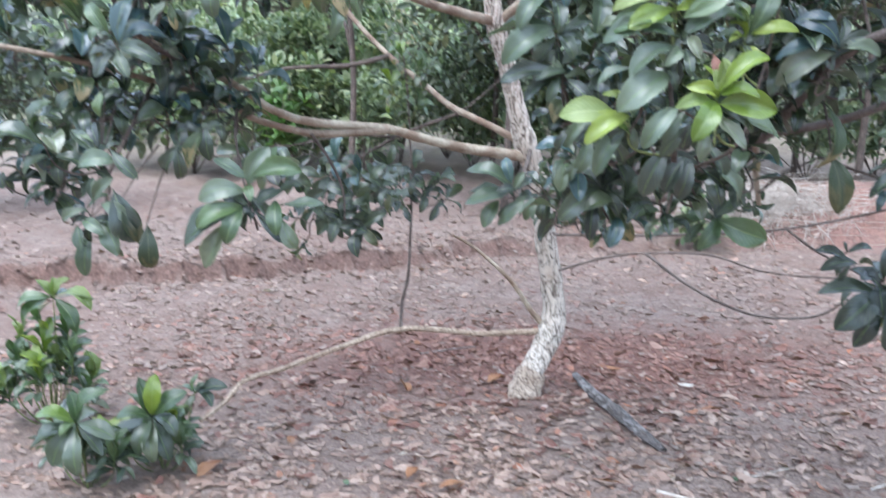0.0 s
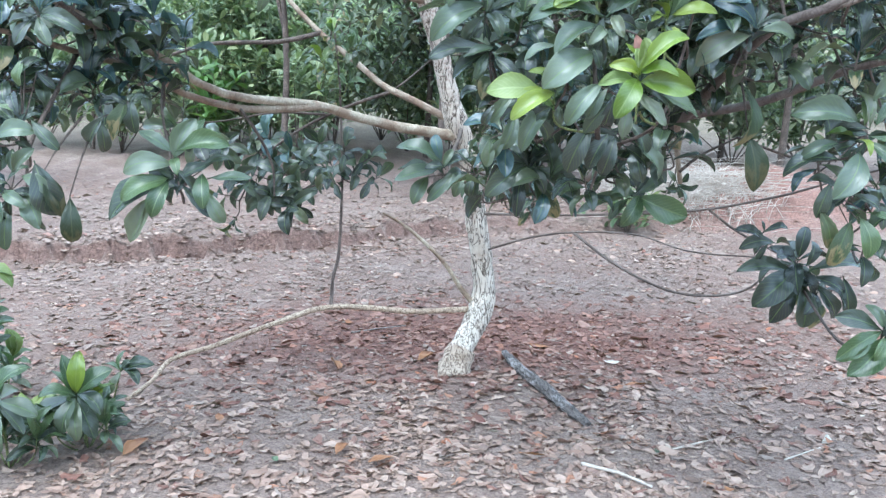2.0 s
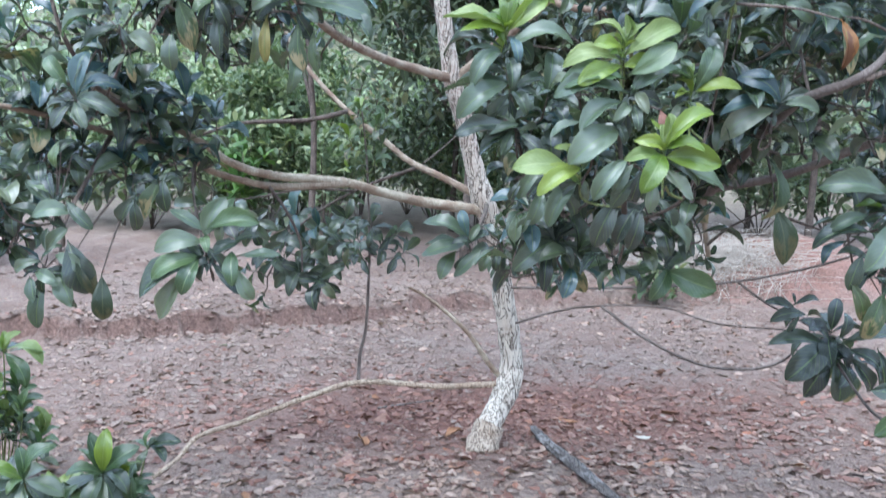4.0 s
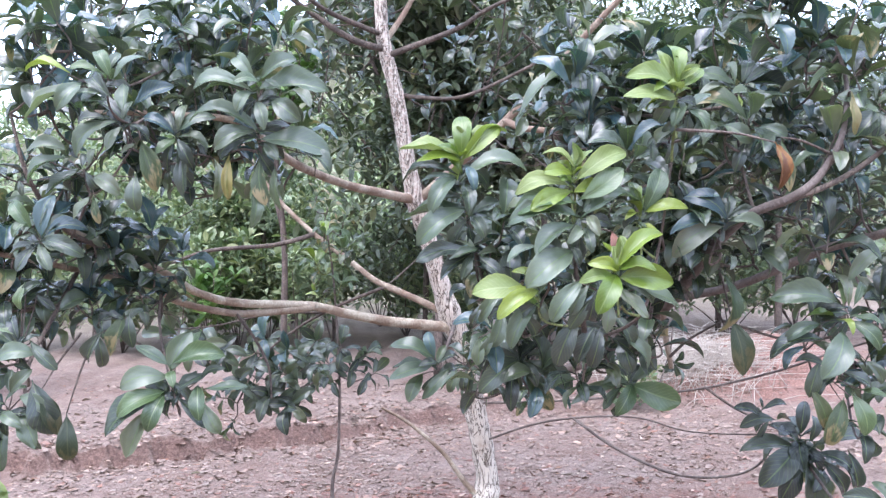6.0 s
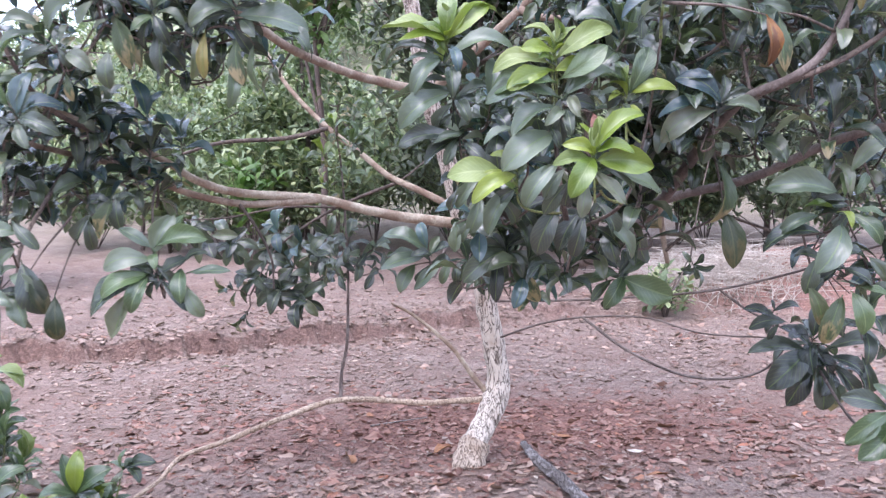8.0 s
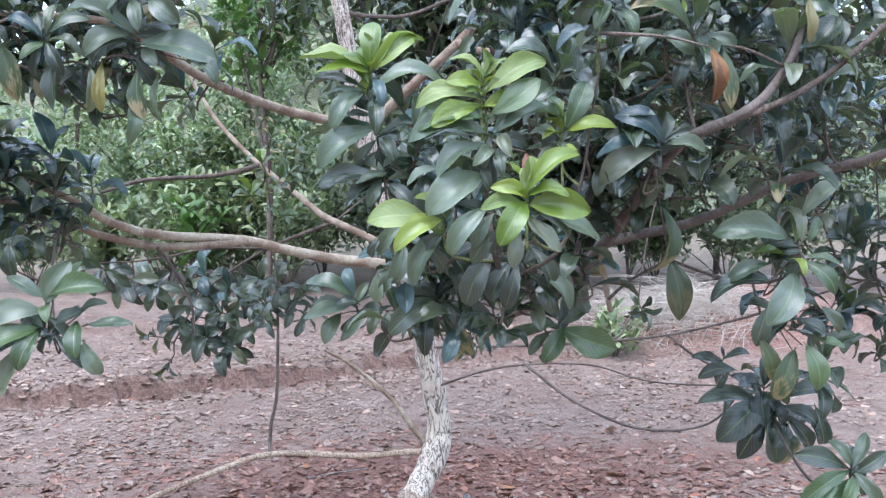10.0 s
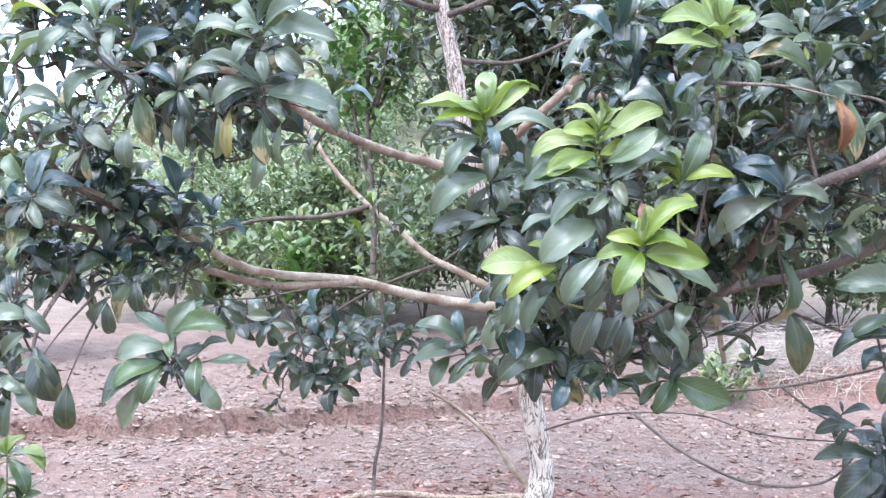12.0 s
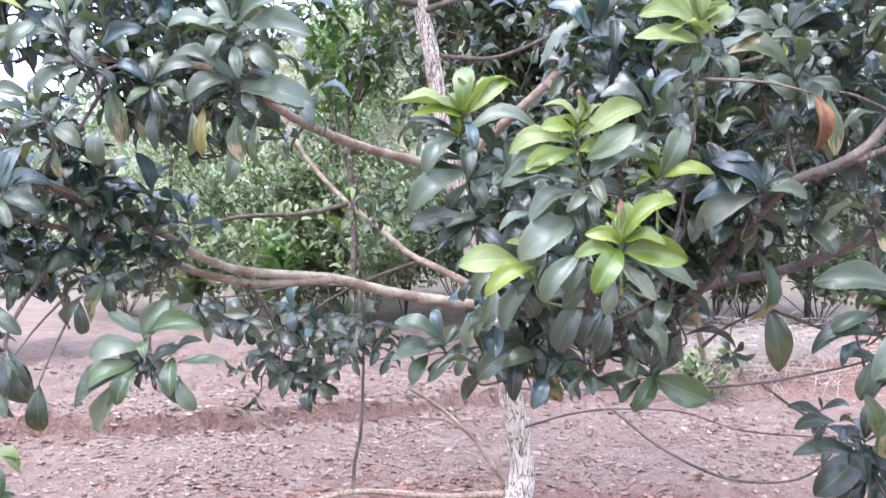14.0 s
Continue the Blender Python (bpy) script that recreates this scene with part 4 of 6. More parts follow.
spray((0.238, 3.300, 1.208), [(-0.015, 0.019, -0.156, 0.00, 0.055, G, 1, 0.6), (-0.006, 0.034, -0.024, 0.02, 0.091, B, 1.3, 2), (-0.019, 0.004, -0.156, -0.03, -0.043, G, 1.2, 1), (-0.025, 0.000, -0.136, 0.04, -0.006, M, 1, 0.5), (-0.053, -0.029, -0.054, -0.03, -0.094, M, 1.3, 2), (0.041, -0.012, -0.097, 0.00, -0.105, G, 0.9, 1.5), (0.072, -0.018, -0.030, 0.00, -0.079, M, 1.1, 2), (0.109, -0.021, -0.011, 0.00, -0.075, M, 1.3, 2.5), (0.128, -0.021, -0.017, 0.03, -0.089, D, 1, 2), (0.004, 0.010, 0.033, 0.03, 0.063, G, 1, 1), (0.004, 0.000, -0.073, -0.05, 0.005, D, 1.1, 0.8)], 914)
spray((0.846, 2.920, 1.177), [(-0.019, 0.000, -0.173, 0.00, -0.068, M, 0.8, 0.8), (-0.022, -0.019, -0.069, -0.03, -0.061, M, 1, 1.3), (0.007, -0.009, -0.063, -0.05, -0.091, F, 1.4, 3), (0.016, -0.009, 0.152, -0.02, -0.061, F, 1.45, 3), (0.007, 0.000, 0.096, 0.03, 0.058, G, 1.2, 1), (0.000, 0.000, -0.091, -0.03, 0.000, F, 0.9, 0.8), (-0.006, 0.017, -0.093, 0.03, 0.044, D, 1, 0.8), (0.005, 0.017, -0.017, 0.04, 0.047, D, 1, 1), (0.007, -0.019, -0.016, 0.02, -0.061, D, 1, 1.5), (0.013, 0.017, 0.025, 0.05, 0.059, M, 1, 1)], 915)
spray((0.851, 2.320, 2.022), [(-0.010, 0.010, -0.127, 0.00, 0.029, P, 1.1, 0.8), (-0.007, -0.021, -0.142, -0.02, 0.005, P, 1.25, 1.6), (-0.015, 0.025, -0.023, 0.03, 0.090, P, 1.3, 2.5), (0.003, 0.025, -0.014, 0.04, 0.103, Y, 1.1, 2), (0.008, 0.025, 0.057, 0.00, 0.042, P, 1, 1.2), (0.014, 0.010, 0.064, 0.02, 0.052, Y, 1.2, 1.6), (-0.014, 0.000, -0.061, -0.05, -0.008, Y, 1.1, 0.8), (0.008, 0.002, -0.048, -0.06, 0.006, P, 1, 0.8)], 916)
spray((0.881, 2.360, 1.981), [(-0.015, 0.023, -0.028, -0.04, -0.077, F, 1.3, 2), (0.015, -0.007, 0.035, -0.03, -0.065, F, 1.3, 2), (0.000, 0.000, -0.123, 0.02, -0.004, M, 1, 0.6), (0.006, 0.000, 0.078, 0.03, 0.044, G, 1, 0.8), (-0.013, 0.013, -0.066, 0.05, 0.024, M, 1.1, 0.8), (0.013, -0.013, -0.005, 0.03, -0.073, M, 1.2, 1.6)], 917)
spray((1.121, 2.600, 2.080), [(-0.007, 0.003, -0.110, 0.00, 0.041, G, 1.1, 0.8), (0.028, -0.029, 0.063, -0.03, -0.032, G, 1.4, 1.8), (0.003, -0.026, -0.009, -0.03, -0.048, Y, 0.9, 2), (-0.007, 0.010, -0.008, 0.04, 0.067, G, 1, 1.5), (0.014, 0.010, 0.035, 0.04, 0.074, M, 1, 1.5), (-0.007, -0.011, -0.117, -0.02, -0.021, M, 1, 0.6), (0.021, 0.002, 0.115, 0.00, 0.042, M, 1, 0.6), (0.014, 0.003, 0.176, 0.06, -0.011, D, 1.1, 0.6), (-0.013, -0.026, -0.052, 0.04, -0.035, D, 1.1, 0.8)], 918)
spray((1.065, 2.550, 1.958), [(-0.006, 0.000, 0.067, -0.03, -0.056, G, 1.35, 2), (-0.014, -0.018, -0.055, 0.00, 0.028, M, 1, 0.8), (-0.021, -0.004, -0.063, -0.03, -0.033, M, 1.1, 1), (0.095, -0.009, 0.084, 0.00, -0.035, G, 1.3, 1.8), (0.000, 0.009, 0.053, 0.04, 0.035, M, 1, 0.8), (0.109, 0.002, -0.024, 0.03, 0.033, D, 1, 0.8)], 919)
spray((0.882, 2.500, 1.926), [(0.000, 0.030, -0.102, 0.00, -0.053, B, 1, 0.8), (0.040, 0.013, -0.031, 0.00, -0.041, M, 1.3, 1.8), (-0.048, -0.014, -0.009, -0.03, -0.059, M, 1.4, 2), (0.020, -0.014, -0.032, 0.00, -0.065, D, 1.1, 1.5), (0.087, -0.001, -0.040, 0.00, -0.034, B, 1.2, 1), (-0.007, 0.014, 0.080, 0.05, -0.021, D, 1.1, 0.8)], 920)
spray((1.038, 2.550, 1.681), [(0.013, 0.000, -0.120, 0.00, 0.073, B, 1.2, 0.9), (0.007, -0.011, -0.165, -0.03, -0.025, B, 0.9, 0.6), (0.000, -0.021, -0.144, 0.00, -0.078, M, 1, 0.8), (0.020, 0.014, 0.016, 0.03, 0.072, D, 1, 1.5), (0.027, 0.007, 0.095, 0.00, 0.014, M, 1, 0.6), (0.027, -0.003, 0.095, -0.02, -0.019, G, 0.9, 0.7), (0.007, 0.014, -0.052, 0.04, 0.045, D, 1.1, 0.8)], 921)
spray((0.780, 3.080, 2.240), [(-0.013, 0.004, -0.159, 0.00, 0.023, G, 0.9, 0.6), (0.004, 0.021, 0.107, 0.00, 0.054, G, 0.95, 0.6), (-0.003, -0.005, -0.019, -0.04, -0.076, G, 1, 1.8), (0.007, 0.012, 0.050, 0.03, 0.060, G, 0.9, 1), (-0.013, 0.021, -0.074, 0.03, 0.065, G, 1, 0.8), (-0.003, 0.030, -0.044, 0.03, 0.078, G, 1, 1.5), (0.012, -0.005, 0.082, -0.02, 0.000, M, 1, 0.7), (-0.013, 0.001, -0.099, -0.04, -0.048, G, 1, 0.9)], 922)
spray((0.801, 3.080, 2.053), [(-0.094, 0.192, -0.164, 0.00, -0.159, G, 0.75, 0.8), (-0.013, -0.017, 0.039, 0.00, -0.065, M, 1.2, 2), (0.000, -0.017, 0.069, 0.00, -0.061, D, 1, 1), (-0.008, 0.009, -0.077, 0.00, -0.026, M, 1, 0.8), (0.000, 0.017, 0.082, 0.03, 0.040, M, 1, 0.8), (-0.008, 0.009, -0.046, 0.04, 0.051, D, 1.1, 0.8)], 923)
spray((-0.298, 2.700, 2.108), [(-0.020, 0.000, -0.169, 0.00, 0.011, G, 1, 0.6), (-0.015, 0.003, -0.042, -0.04, -0.063, G, 1.3, 2), (-0.005, 0.043, -0.060, 0.03, 0.074, G, 1.4, 2.5), (0.016, 0.040, 0.104, 0.00, 0.063, G, 1, 0.9), (0.027, 0.043, 0.041, -0.03, -0.030, G, 1.2, 1.5), (0.006, 0.005, 0.209, 0.00, -0.003, G, 0.95, 0.7), (0.047, -0.022, 0.080, -0.02, -0.066, M, 1.6, 2.5), (-0.003, -0.028, 0.027, -0.04, -0.087, M, 1.2, 2), (0.006, 0.022, -0.070, -0.05, 0.004, F, 1, 0.8), (-0.012, -0.022, -0.034, -0.02, -0.046, B, 1.1, 1.2), (0.019, -0.019, 0.067, 0.05, -0.006, D, 1.1, 0.7)], 924)
spray((-0.308, 2.740, 1.991), [(0.016, -0.019, 0.205, 0.00, -0.044, G, 1, 0.6), (-0.003, 0.000, -0.197, 0.00, 0.043, G, 0.9, 0.5), (-0.003, 0.003, -0.121, -0.03, -0.052, M, 1.1, 1), (0.007, 0.020, 0.107, 0.04, -0.025, D, 1, 0.6), (0.146, -0.061, 0.071, -0.02, -0.066, M, 1.5, 1.8), (0.023, -0.027, 0.045, -0.03, -0.054, M, 1.5, 2), (-0.004, -0.011, -0.113, 0.03, -0.058, D, 1, 0.9), (0.131, -0.028, 0.083, 0.02, -0.013, G, 1.1, 0.7), (0.003, 0.013, -0.075, 0.04, 0.039, B, 1.1, 0.8)], 925)
spray((-0.695, 2.540, 2.112), [(-0.103, 0.035, -0.112, 0.00, 0.007, Y, 0.9, 0.6), (-0.067, 0.002, -0.057, -0.03, -0.073, G, 1.5, 2), (0.051, 0.000, 0.004, -0.03, -0.076, G, 1.4, 2.5), (-0.011, 0.033, -0.086, 0.00, 0.019, F, 1, 0.6), (0.000, -0.025, -0.103, 0.00, -0.015, M, 1, 0.6), (-0.094, 0.001, -0.124, 0.00, -0.089, G, 0.8, 0.8), (0.030, 0.012, 0.083, 0.00, 0.064, G, 1, 0.8), (0.014, 0.021, -0.042, 0.02, 0.077, F, 1.2, 1.8), (0.005, 0.033, 0.031, 0.03, 0.062, G, 1, 1), (0.019, -0.037, -0.064, 0.04, 0.069, M, 1.2, 1.5), (-0.003, -0.008, 0.065, 0.04, -0.014, D, 1.1, 0.7)], 926)
spray((-0.681, 2.660, 2.024), [(-0.014, -0.003, -0.123, 0.00, -0.092, G, 0.85, 0.7), (-0.036, 0.003, -0.094, 0.00, -0.005, D, 1, 0.6), (0.039, 0.051, 0.112, 0.00, 0.054, B, 1.1, 0.8), (0.000, 0.000, 0.027, 0.03, 0.067, M, 1.1, 1), (0.000, -0.008, -0.042, -0.03, -0.074, G, 0.9, 0.9), (0.008, -0.008, 0.055, 0.02, -0.051, D, 1.1, 1), (0.032, -0.062, -0.040, 0.00, -0.031, M, 1.2, 1.6), (0.000, 0.000, -0.102, 0.05, 0.049, D, 1.1, 0.7)], 927)
spray((-0.563, 2.800, 2.000), [(-0.006, -0.008, -0.048, -0.04, -0.051, F, 1.5, 2.5), (-0.007, 0.003, -0.099, 0.00, 0.049, B, 1.1, 0.8), (0.010, -0.009, 0.089, -0.02, -0.040, M, 1.2, 1), (0.010, 0.008, 0.115, 0.00, 0.047, G, 0.9, 0.7), (-0.007, 0.013, -0.039, -0.04, 0.004, G, 1, 1), (0.007, 0.016, 0.020, 0.03, 0.086, M, 1, 1.6), (-0.007, 0.008, -0.044, 0.04, 0.081, M, 1.1, 1.4), (0.005, -0.009, 0.042, 0.00, -0.089, D, 1, 1.8), (-0.006, -0.008, -0.024, 0.03, -0.102, D, 1, 1.8), (0.000, 0.000, 0.066, 0.04, 0.030, D, 1.1, 0.7)], 928)
spray((-0.799, 2.660, 1.894), [(-0.044, 0.029, -0.112, 0.00, -0.070, G, 0.9, 0.8), (-0.159, 0.047, 0.114, 0.00, 0.007, M, 1, 0.6), (0.032, -0.031, 0.079, -0.03, -0.054, M, 1.5, 2.2), (0.152, -0.027, -0.003, 0.00, -0.102, M, 1.3, 2.5), (-0.183, -0.032, 0.009, 0.00, -0.043, M, 1.5, 2), (-0.016, -0.008, -0.095, 0.00, -0.069, M, 1.1, 1), (0.016, 0.007, 0.005, 0.04, 0.052, G, 1, 1), (0.008, -0.008, 0.026, 0.03, -0.051, D, 1.2, 1.4), (0.016, -0.085, -0.047, 0.00, -0.062, G, 1.1, 1.2), (0.029, -0.085, 0.012, 0.00, -0.077, O, 1, 2)], 929)
spray((-0.950, 2.720, 1.685), [(0.004, -0.006, 0.040, -0.04, -0.079, M, 1.25, 2.2), (0.013, 0.000, 0.121, -0.02, -0.047, M, 1.1, 1.5), (0.010, 0.019, 0.025, 0.03, 0.122, B, 1.2, 1.6), (-0.031, 0.059, -0.034, -0.03, -0.044, F, 1.5, 2), (-0.023, 0.043, -0.060, 0.02, 0.081, F, 1.2, 1.6), (-0.009, 0.000, -0.082, 0.00, -0.036, D, 1, 0.8), (-0.009, -0.009, -0.049, -0.03, -0.075, D, 1, 1), (0.018, 0.016, 0.083, 0.02, 0.044, M, 1, 0.8), (0.018, 0.010, 0.125, 0.00, 0.020, B, 0.9, 0.6), (-0.003, 0.011, -0.023, -0.04, 0.022, M, 1, 0.7), (-0.006, 0.035, 0.023, 0.05, 0.084, M, 1, 1.5)], 930)
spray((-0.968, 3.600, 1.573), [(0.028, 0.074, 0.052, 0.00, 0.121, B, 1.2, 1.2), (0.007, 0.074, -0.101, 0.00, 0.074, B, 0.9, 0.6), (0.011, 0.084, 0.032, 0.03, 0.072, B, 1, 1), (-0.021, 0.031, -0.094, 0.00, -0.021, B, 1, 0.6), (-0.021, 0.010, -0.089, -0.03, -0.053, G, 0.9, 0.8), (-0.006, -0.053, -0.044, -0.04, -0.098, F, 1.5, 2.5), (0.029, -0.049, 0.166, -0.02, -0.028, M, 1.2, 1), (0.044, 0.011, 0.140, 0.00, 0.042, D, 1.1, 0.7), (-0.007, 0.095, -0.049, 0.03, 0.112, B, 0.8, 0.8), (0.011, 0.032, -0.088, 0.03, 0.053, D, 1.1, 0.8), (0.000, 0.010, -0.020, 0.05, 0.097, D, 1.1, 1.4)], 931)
spray((-0.818, 3.100, 1.436), [(-0.003, 0.004, -0.046, 0.00, -0.134, O, 1.2, 2), (0.015, 0.004, 0.010, 0.00, -0.108, M, 1.2, 2), (-0.074, -0.046, -0.062, 0.05, -0.104, D, 1, 1.5), (-0.092, -0.055, -0.002, 0.05, -0.113, D, 0.9, 1.5), (0.000, 0.000, -0.095, 0.05, -0.039, D, 1, 0.8)], 932)
spray((-1.044, 2.780, 1.383), [(-0.062, -0.049, 0.111, 0.00, 0.017, G, 1.3, 1.3), (0.038, 0.007, 0.074, 0.00, -0.090, M, 1.1, 1.3), (0.024, 0.179, -0.016, 0.00, -0.076, F, 1.4, 2.2), (-0.059, 0.049, 0.054, 0.00, -0.019, F, 1, 1.2), (0.000, 0.000, 0.059, 0.03, 0.023, D, 1.1, 0.8), (-0.017, -0.064, 0.045, 0.02, -0.021, M, 1.1, 1.2), (-0.024, -0.146, 0.063, 0.00, 0.069, M, 1, 1), (0.057, 0.147, 0.044, 0.03, -0.050, D, 1, 1), (0.007, 0.130, 0.060, 0.03, 0.049, M, 1, 0.8), (-0.009, 0.000, -0.084, 0.03, 0.063, M, 1, 1), (0.000, 0.009, -0.037, 0.05, 0.070, D, 1, 1)], 933)
spray((-1.176, 3.000, 1.166), [(0.049, 0.026, 0.103, -0.03, -0.050, G, 1.2, 1.6), (0.091, 0.069, 0.067, 0.02, -0.164, D, 1.5, 2), (0.044, -0.026, 0.060, -0.03, -0.111, G, 1.4, 2.2), (-0.014, -0.027, 0.085, -0.05, -0.036, G, 1.3, 1.5), (0.080, -0.026, 0.020, 0.02, -0.121, M, 1, 2), (-0.041, -0.045, 0.017, -0.02, -0.081, G, 1.3, 2), (0.018, 0.044, -0.009, 0.03, 0.071, M, 1, 1.4), (-0.005, 0.008, -0.082, 0.00, -0.036, M, 1, 1), (0.004, 0.017, 0.057, 0.03, 0.041, M, 1, 0.8), (-0.005, -0.027, -0.007, 0.03, -0.075, M, 1.1, 2)], 934)
spray((-0.624, 2.900, 1.236), [(0.005, 0.039, 0.061, 0.02, 0.120, G, 1.4, 4), (-0.002, 0.056, -0.105, 0.00, 0.062, G, 1.05, 0.8), (0.016, 0.056, 0.158, 0.00, 0.021, F, 1, 0.8), (-0.008, 0.009, -0.142, -0.03, -0.018, G, 1.3, 1), (-0.003, 0.029, 0.023, -0.05, -0.042, F, 1.2, 2), (0.005, 0.034, 0.086, 0.04, 0.120, F, 1, 1.4)], 935)
spray((-0.615, 2.900, 1.198), [(-0.027, 0.003, -0.189, 0.00, -0.130, M, 1.1, 1.2), (-0.034, 0.003, -0.135, -0.03, -0.066, F, 1.1, 0.9), (-0.031, -0.004, -0.043, -0.05, -0.104, F, 1.5, 2.5), (-0.099, -0.058, -0.054, 0.00, -0.137, M, 1.3, 2.5), (0.004, 0.010, 0.102, 0.00, 0.048, D, 1.1, 0.7), (0.077, 0.018, 0.012, -0.06, -0.097, F, 1.5, 3), (0.014, -0.013, 0.097, 0.02, -0.104, D, 1.1, 1), (0.096, -0.036, 0.045, 0.00, -0.094, G, 1.3, 1.6), (0.103, 0.011, 0.130, 0.00, 0.002, G, 0.9, 0.7), (0.085, 0.044, 0.079, 0.00, 0.030, M, 0.8, 0.6), (-0.017, 0.005, -0.067, 0.04, 0.036, M, 1, 0.7)], 936)
spray((1.436, 2.610, 1.411), [(-0.044, 0.021, -0.192, 0.00, 0.017, G, 1, 1), (0.010, 0.080, 0.098, 0.00, 0.090, G, 0.9, 1), (-0.088, -0.044, -0.108, 0.00, -0.044, G, 1, 0.9), (-0.083, -0.095, -0.148, 0.02, -0.049, D, 1, 0.8), (-0.024, -0.070, -0.083, -0.05, -0.129, G, 1.5, 3), (0.005, -0.041, 0.076, -0.03, -0.081, F, 1.2, 1.5), (-0.029, -0.033, 0.018, -0.05, -0.040, Y, 0.9, 1.2), (-0.046, -0.019, -0.094, -0.04, 0.006, Y, 0.8, 0.8), (0.013, -0.021, 0.080, -0.03, -0.021, F, 1.2, 1), (-0.014, 0.014, 0.007, 0.03, 0.069, F, 1, 2), (0.021, 0.012, 0.042, 0.03, 0.066, F, 1, 2), (0.000, 0.013, -0.028, 0.05, 0.095, M, 1, 1.4)], 937)
spray((1.425, 2.740, 1.224), [(-0.017, 0.019, -0.040, 0.00, -0.111, M, 1.3, 2.2), (-0.049, -0.072, 0.039, 0.00, -0.116, O, 1.1, 2), (0.080, -0.094, 0.029, -0.02, -0.121, F, 1.4, 2.5), (0.051, -0.107, -0.052, 0.00, -0.135, O, 1.2, 2), (0.106, -0.074, 0.090, 0.00, -0.025, F, 1, 0.8), (0.019, 0.017, 0.108, 0.00, -0.021, M, 1.1, 0.8), (0.054, -0.019, 0.088, 0.00, -0.057, D, 1.2, 1), (0.036, -0.019, -0.056, 0.04, -0.056, D, 1, 1), (0.128, 0.013, 0.051, 0.00, -0.072, M, 1.2, 1.3)], 938)
spray((1.849, 3.850, 0.725), [(-0.050, 0.002, -0.242, 0.00, -0.002, D, 0.9, 0.6), (-0.050, 0.002, -0.174, -0.04, -0.146, D, 1.4, 1.6), (-0.036, 0.026, -0.114, 0.02, 0.082, D, 1.1, 0.8), (0.014, 0.036, 0.033, 0.03, 0.104, D, 1.3, 2), (0.038, -0.001, 0.239, 0.00, 0.002, D, 1, 0.7), (0.049, -0.026, 0.134, -0.03, -0.073, D, 1.2, 1), (-0.014, -0.048, -0.124, -0.03, -0.170, D, 1.4, 2), (0.006, -0.049, 0.014, -0.02, -0.191, D, 1.2, 2), (-0.025, -0.011, -0.064, -0.05, -0.107, D, 1.3, 2), (0.061, -0.051, 0.110, 0.02, -0.157, D, 1.1, 1.4), (0.188, -0.020, 0.042, 0.02, -0.159, D, 1.1, 1.8)], 939)
spray((1.667, 3.850, 0.879), [(0.044, -0.026, -0.150, 0.00, -0.023, D, 0.9, 0.8), (-0.013, -0.006, -0.120, 0.00, 0.043, D, 1, 0.7), (-0.004, 0.018, 0.110, 0.00, 0.020, D, 0.9, 0.6), (0.001, 0.032, -0.005, 0.02, 0.041, D, 1, 1), (0.024, -0.025, -0.052, 0.00, -0.071, D, 0.8, 1.2), (0.061, -0.039, 0.087, 0.00, -0.016, D, 1, 0.8)], 940)
spray((1.453, 2.450, 1.988), [(0.000, 0.000, -0.105, 0.00, 0.031, G, 1.1, 0.8), (0.008, -0.008, -0.095, -0.02, -0.096, M, 1.3, 1.8), (0.001, 0.016, -0.028, 0.02, 0.069, M, 1.1, 1.4), (0.009, 0.000, 0.083, 0.00, 0.030, M, 1, 0.8), (0.000, -0.008, -0.019, -0.03, -0.091, M, 1.2, 2), (-0.008, 0.001, -0.067, 0.03, -0.018, D, 1.1, 0.8)], 941)
spray((1.385, 2.600, 2.192), [(-0.008, 0.000, -0.147, 0.00, -0.014, G, 1.1, 0.7), (0.009, 0.008, 0.122, 0.00, 0.031, G, 1, 0.7), (0.001, 0.011, -0.009, 0.03, 0.089, M, 1.1, 1.6), (0.000, -0.005, 0.017, -0.03, -0.078, M, 1.2, 1.8), (-0.009, -0.009, -0.097, -0.02, -0.061, M, 1.2, 1.2), (0.008, -0.009, 0.137, 0.00, -0.036, M, 1.1, 0.8), (-0.008, 0.008, -0.067, 0.02, 0.057, F, 1, 0.9), (0.000, 0.000, 0.108, 0.03, -0.072, D, 1.1, 1)], 942)

for k, (x, y, z) in enumerate(((0.31, 2.80, 1.93), (0.59, 2.44, 1.83), (0.79, 2.48, 1.72), (0.68, 2.32, 1.57), (0.85, 2.32, 2.04))):
    shoot((x, y, z), (0.05, -0.1, 1), 6, 0.085, [P, Y, Y], (6, 62), 0.03, 0.0, 760 + k, root=(x, y + 0.01, z - 0.14), bark=STEM)
spray((1.765, 3.000, 0.691), [(-0.011, 0.010, -0.166, 0.00, 0.050, M, 1, 1), (-0.010, 0.000, -0.161, -0.03, -0.087, F, 1.3, 2), (0.002, -0.020, -0.132, -0.04, -0.125, F, 1.4, 2.5), (-0.002, 0.021, -0.053, 0.03, 0.073, G, 1.2, 2), (0.013, -0.020, -0.060, -0.05, -0.067, F, 1.2, 2), (0.010, 0.000, 0.105, 0.00, 0.062, M, 1, 1), (0.010, 0.000, 0.071, -0.02, -0.096, M, 1, 1.5), (-0.001, 0.010, 0.065, 0.03, 0.105, G, 1, 1.5)], 950)
shoot((1.84, 3.87, 0.78), (0, -0.4, 0.7), 12, 0.175, [D, D, D], (55, 140), 0.06, 0.6, 43, root=(1.78, 3.95, 0.80))
shoot((1.93, 3.87, 0.65), (0.2, -0.4, 0.5), 10, 0.17, [D, D, O], (60, 140), 0.06, 0.8, 44, root=(1.80, 3.92, 0.76))
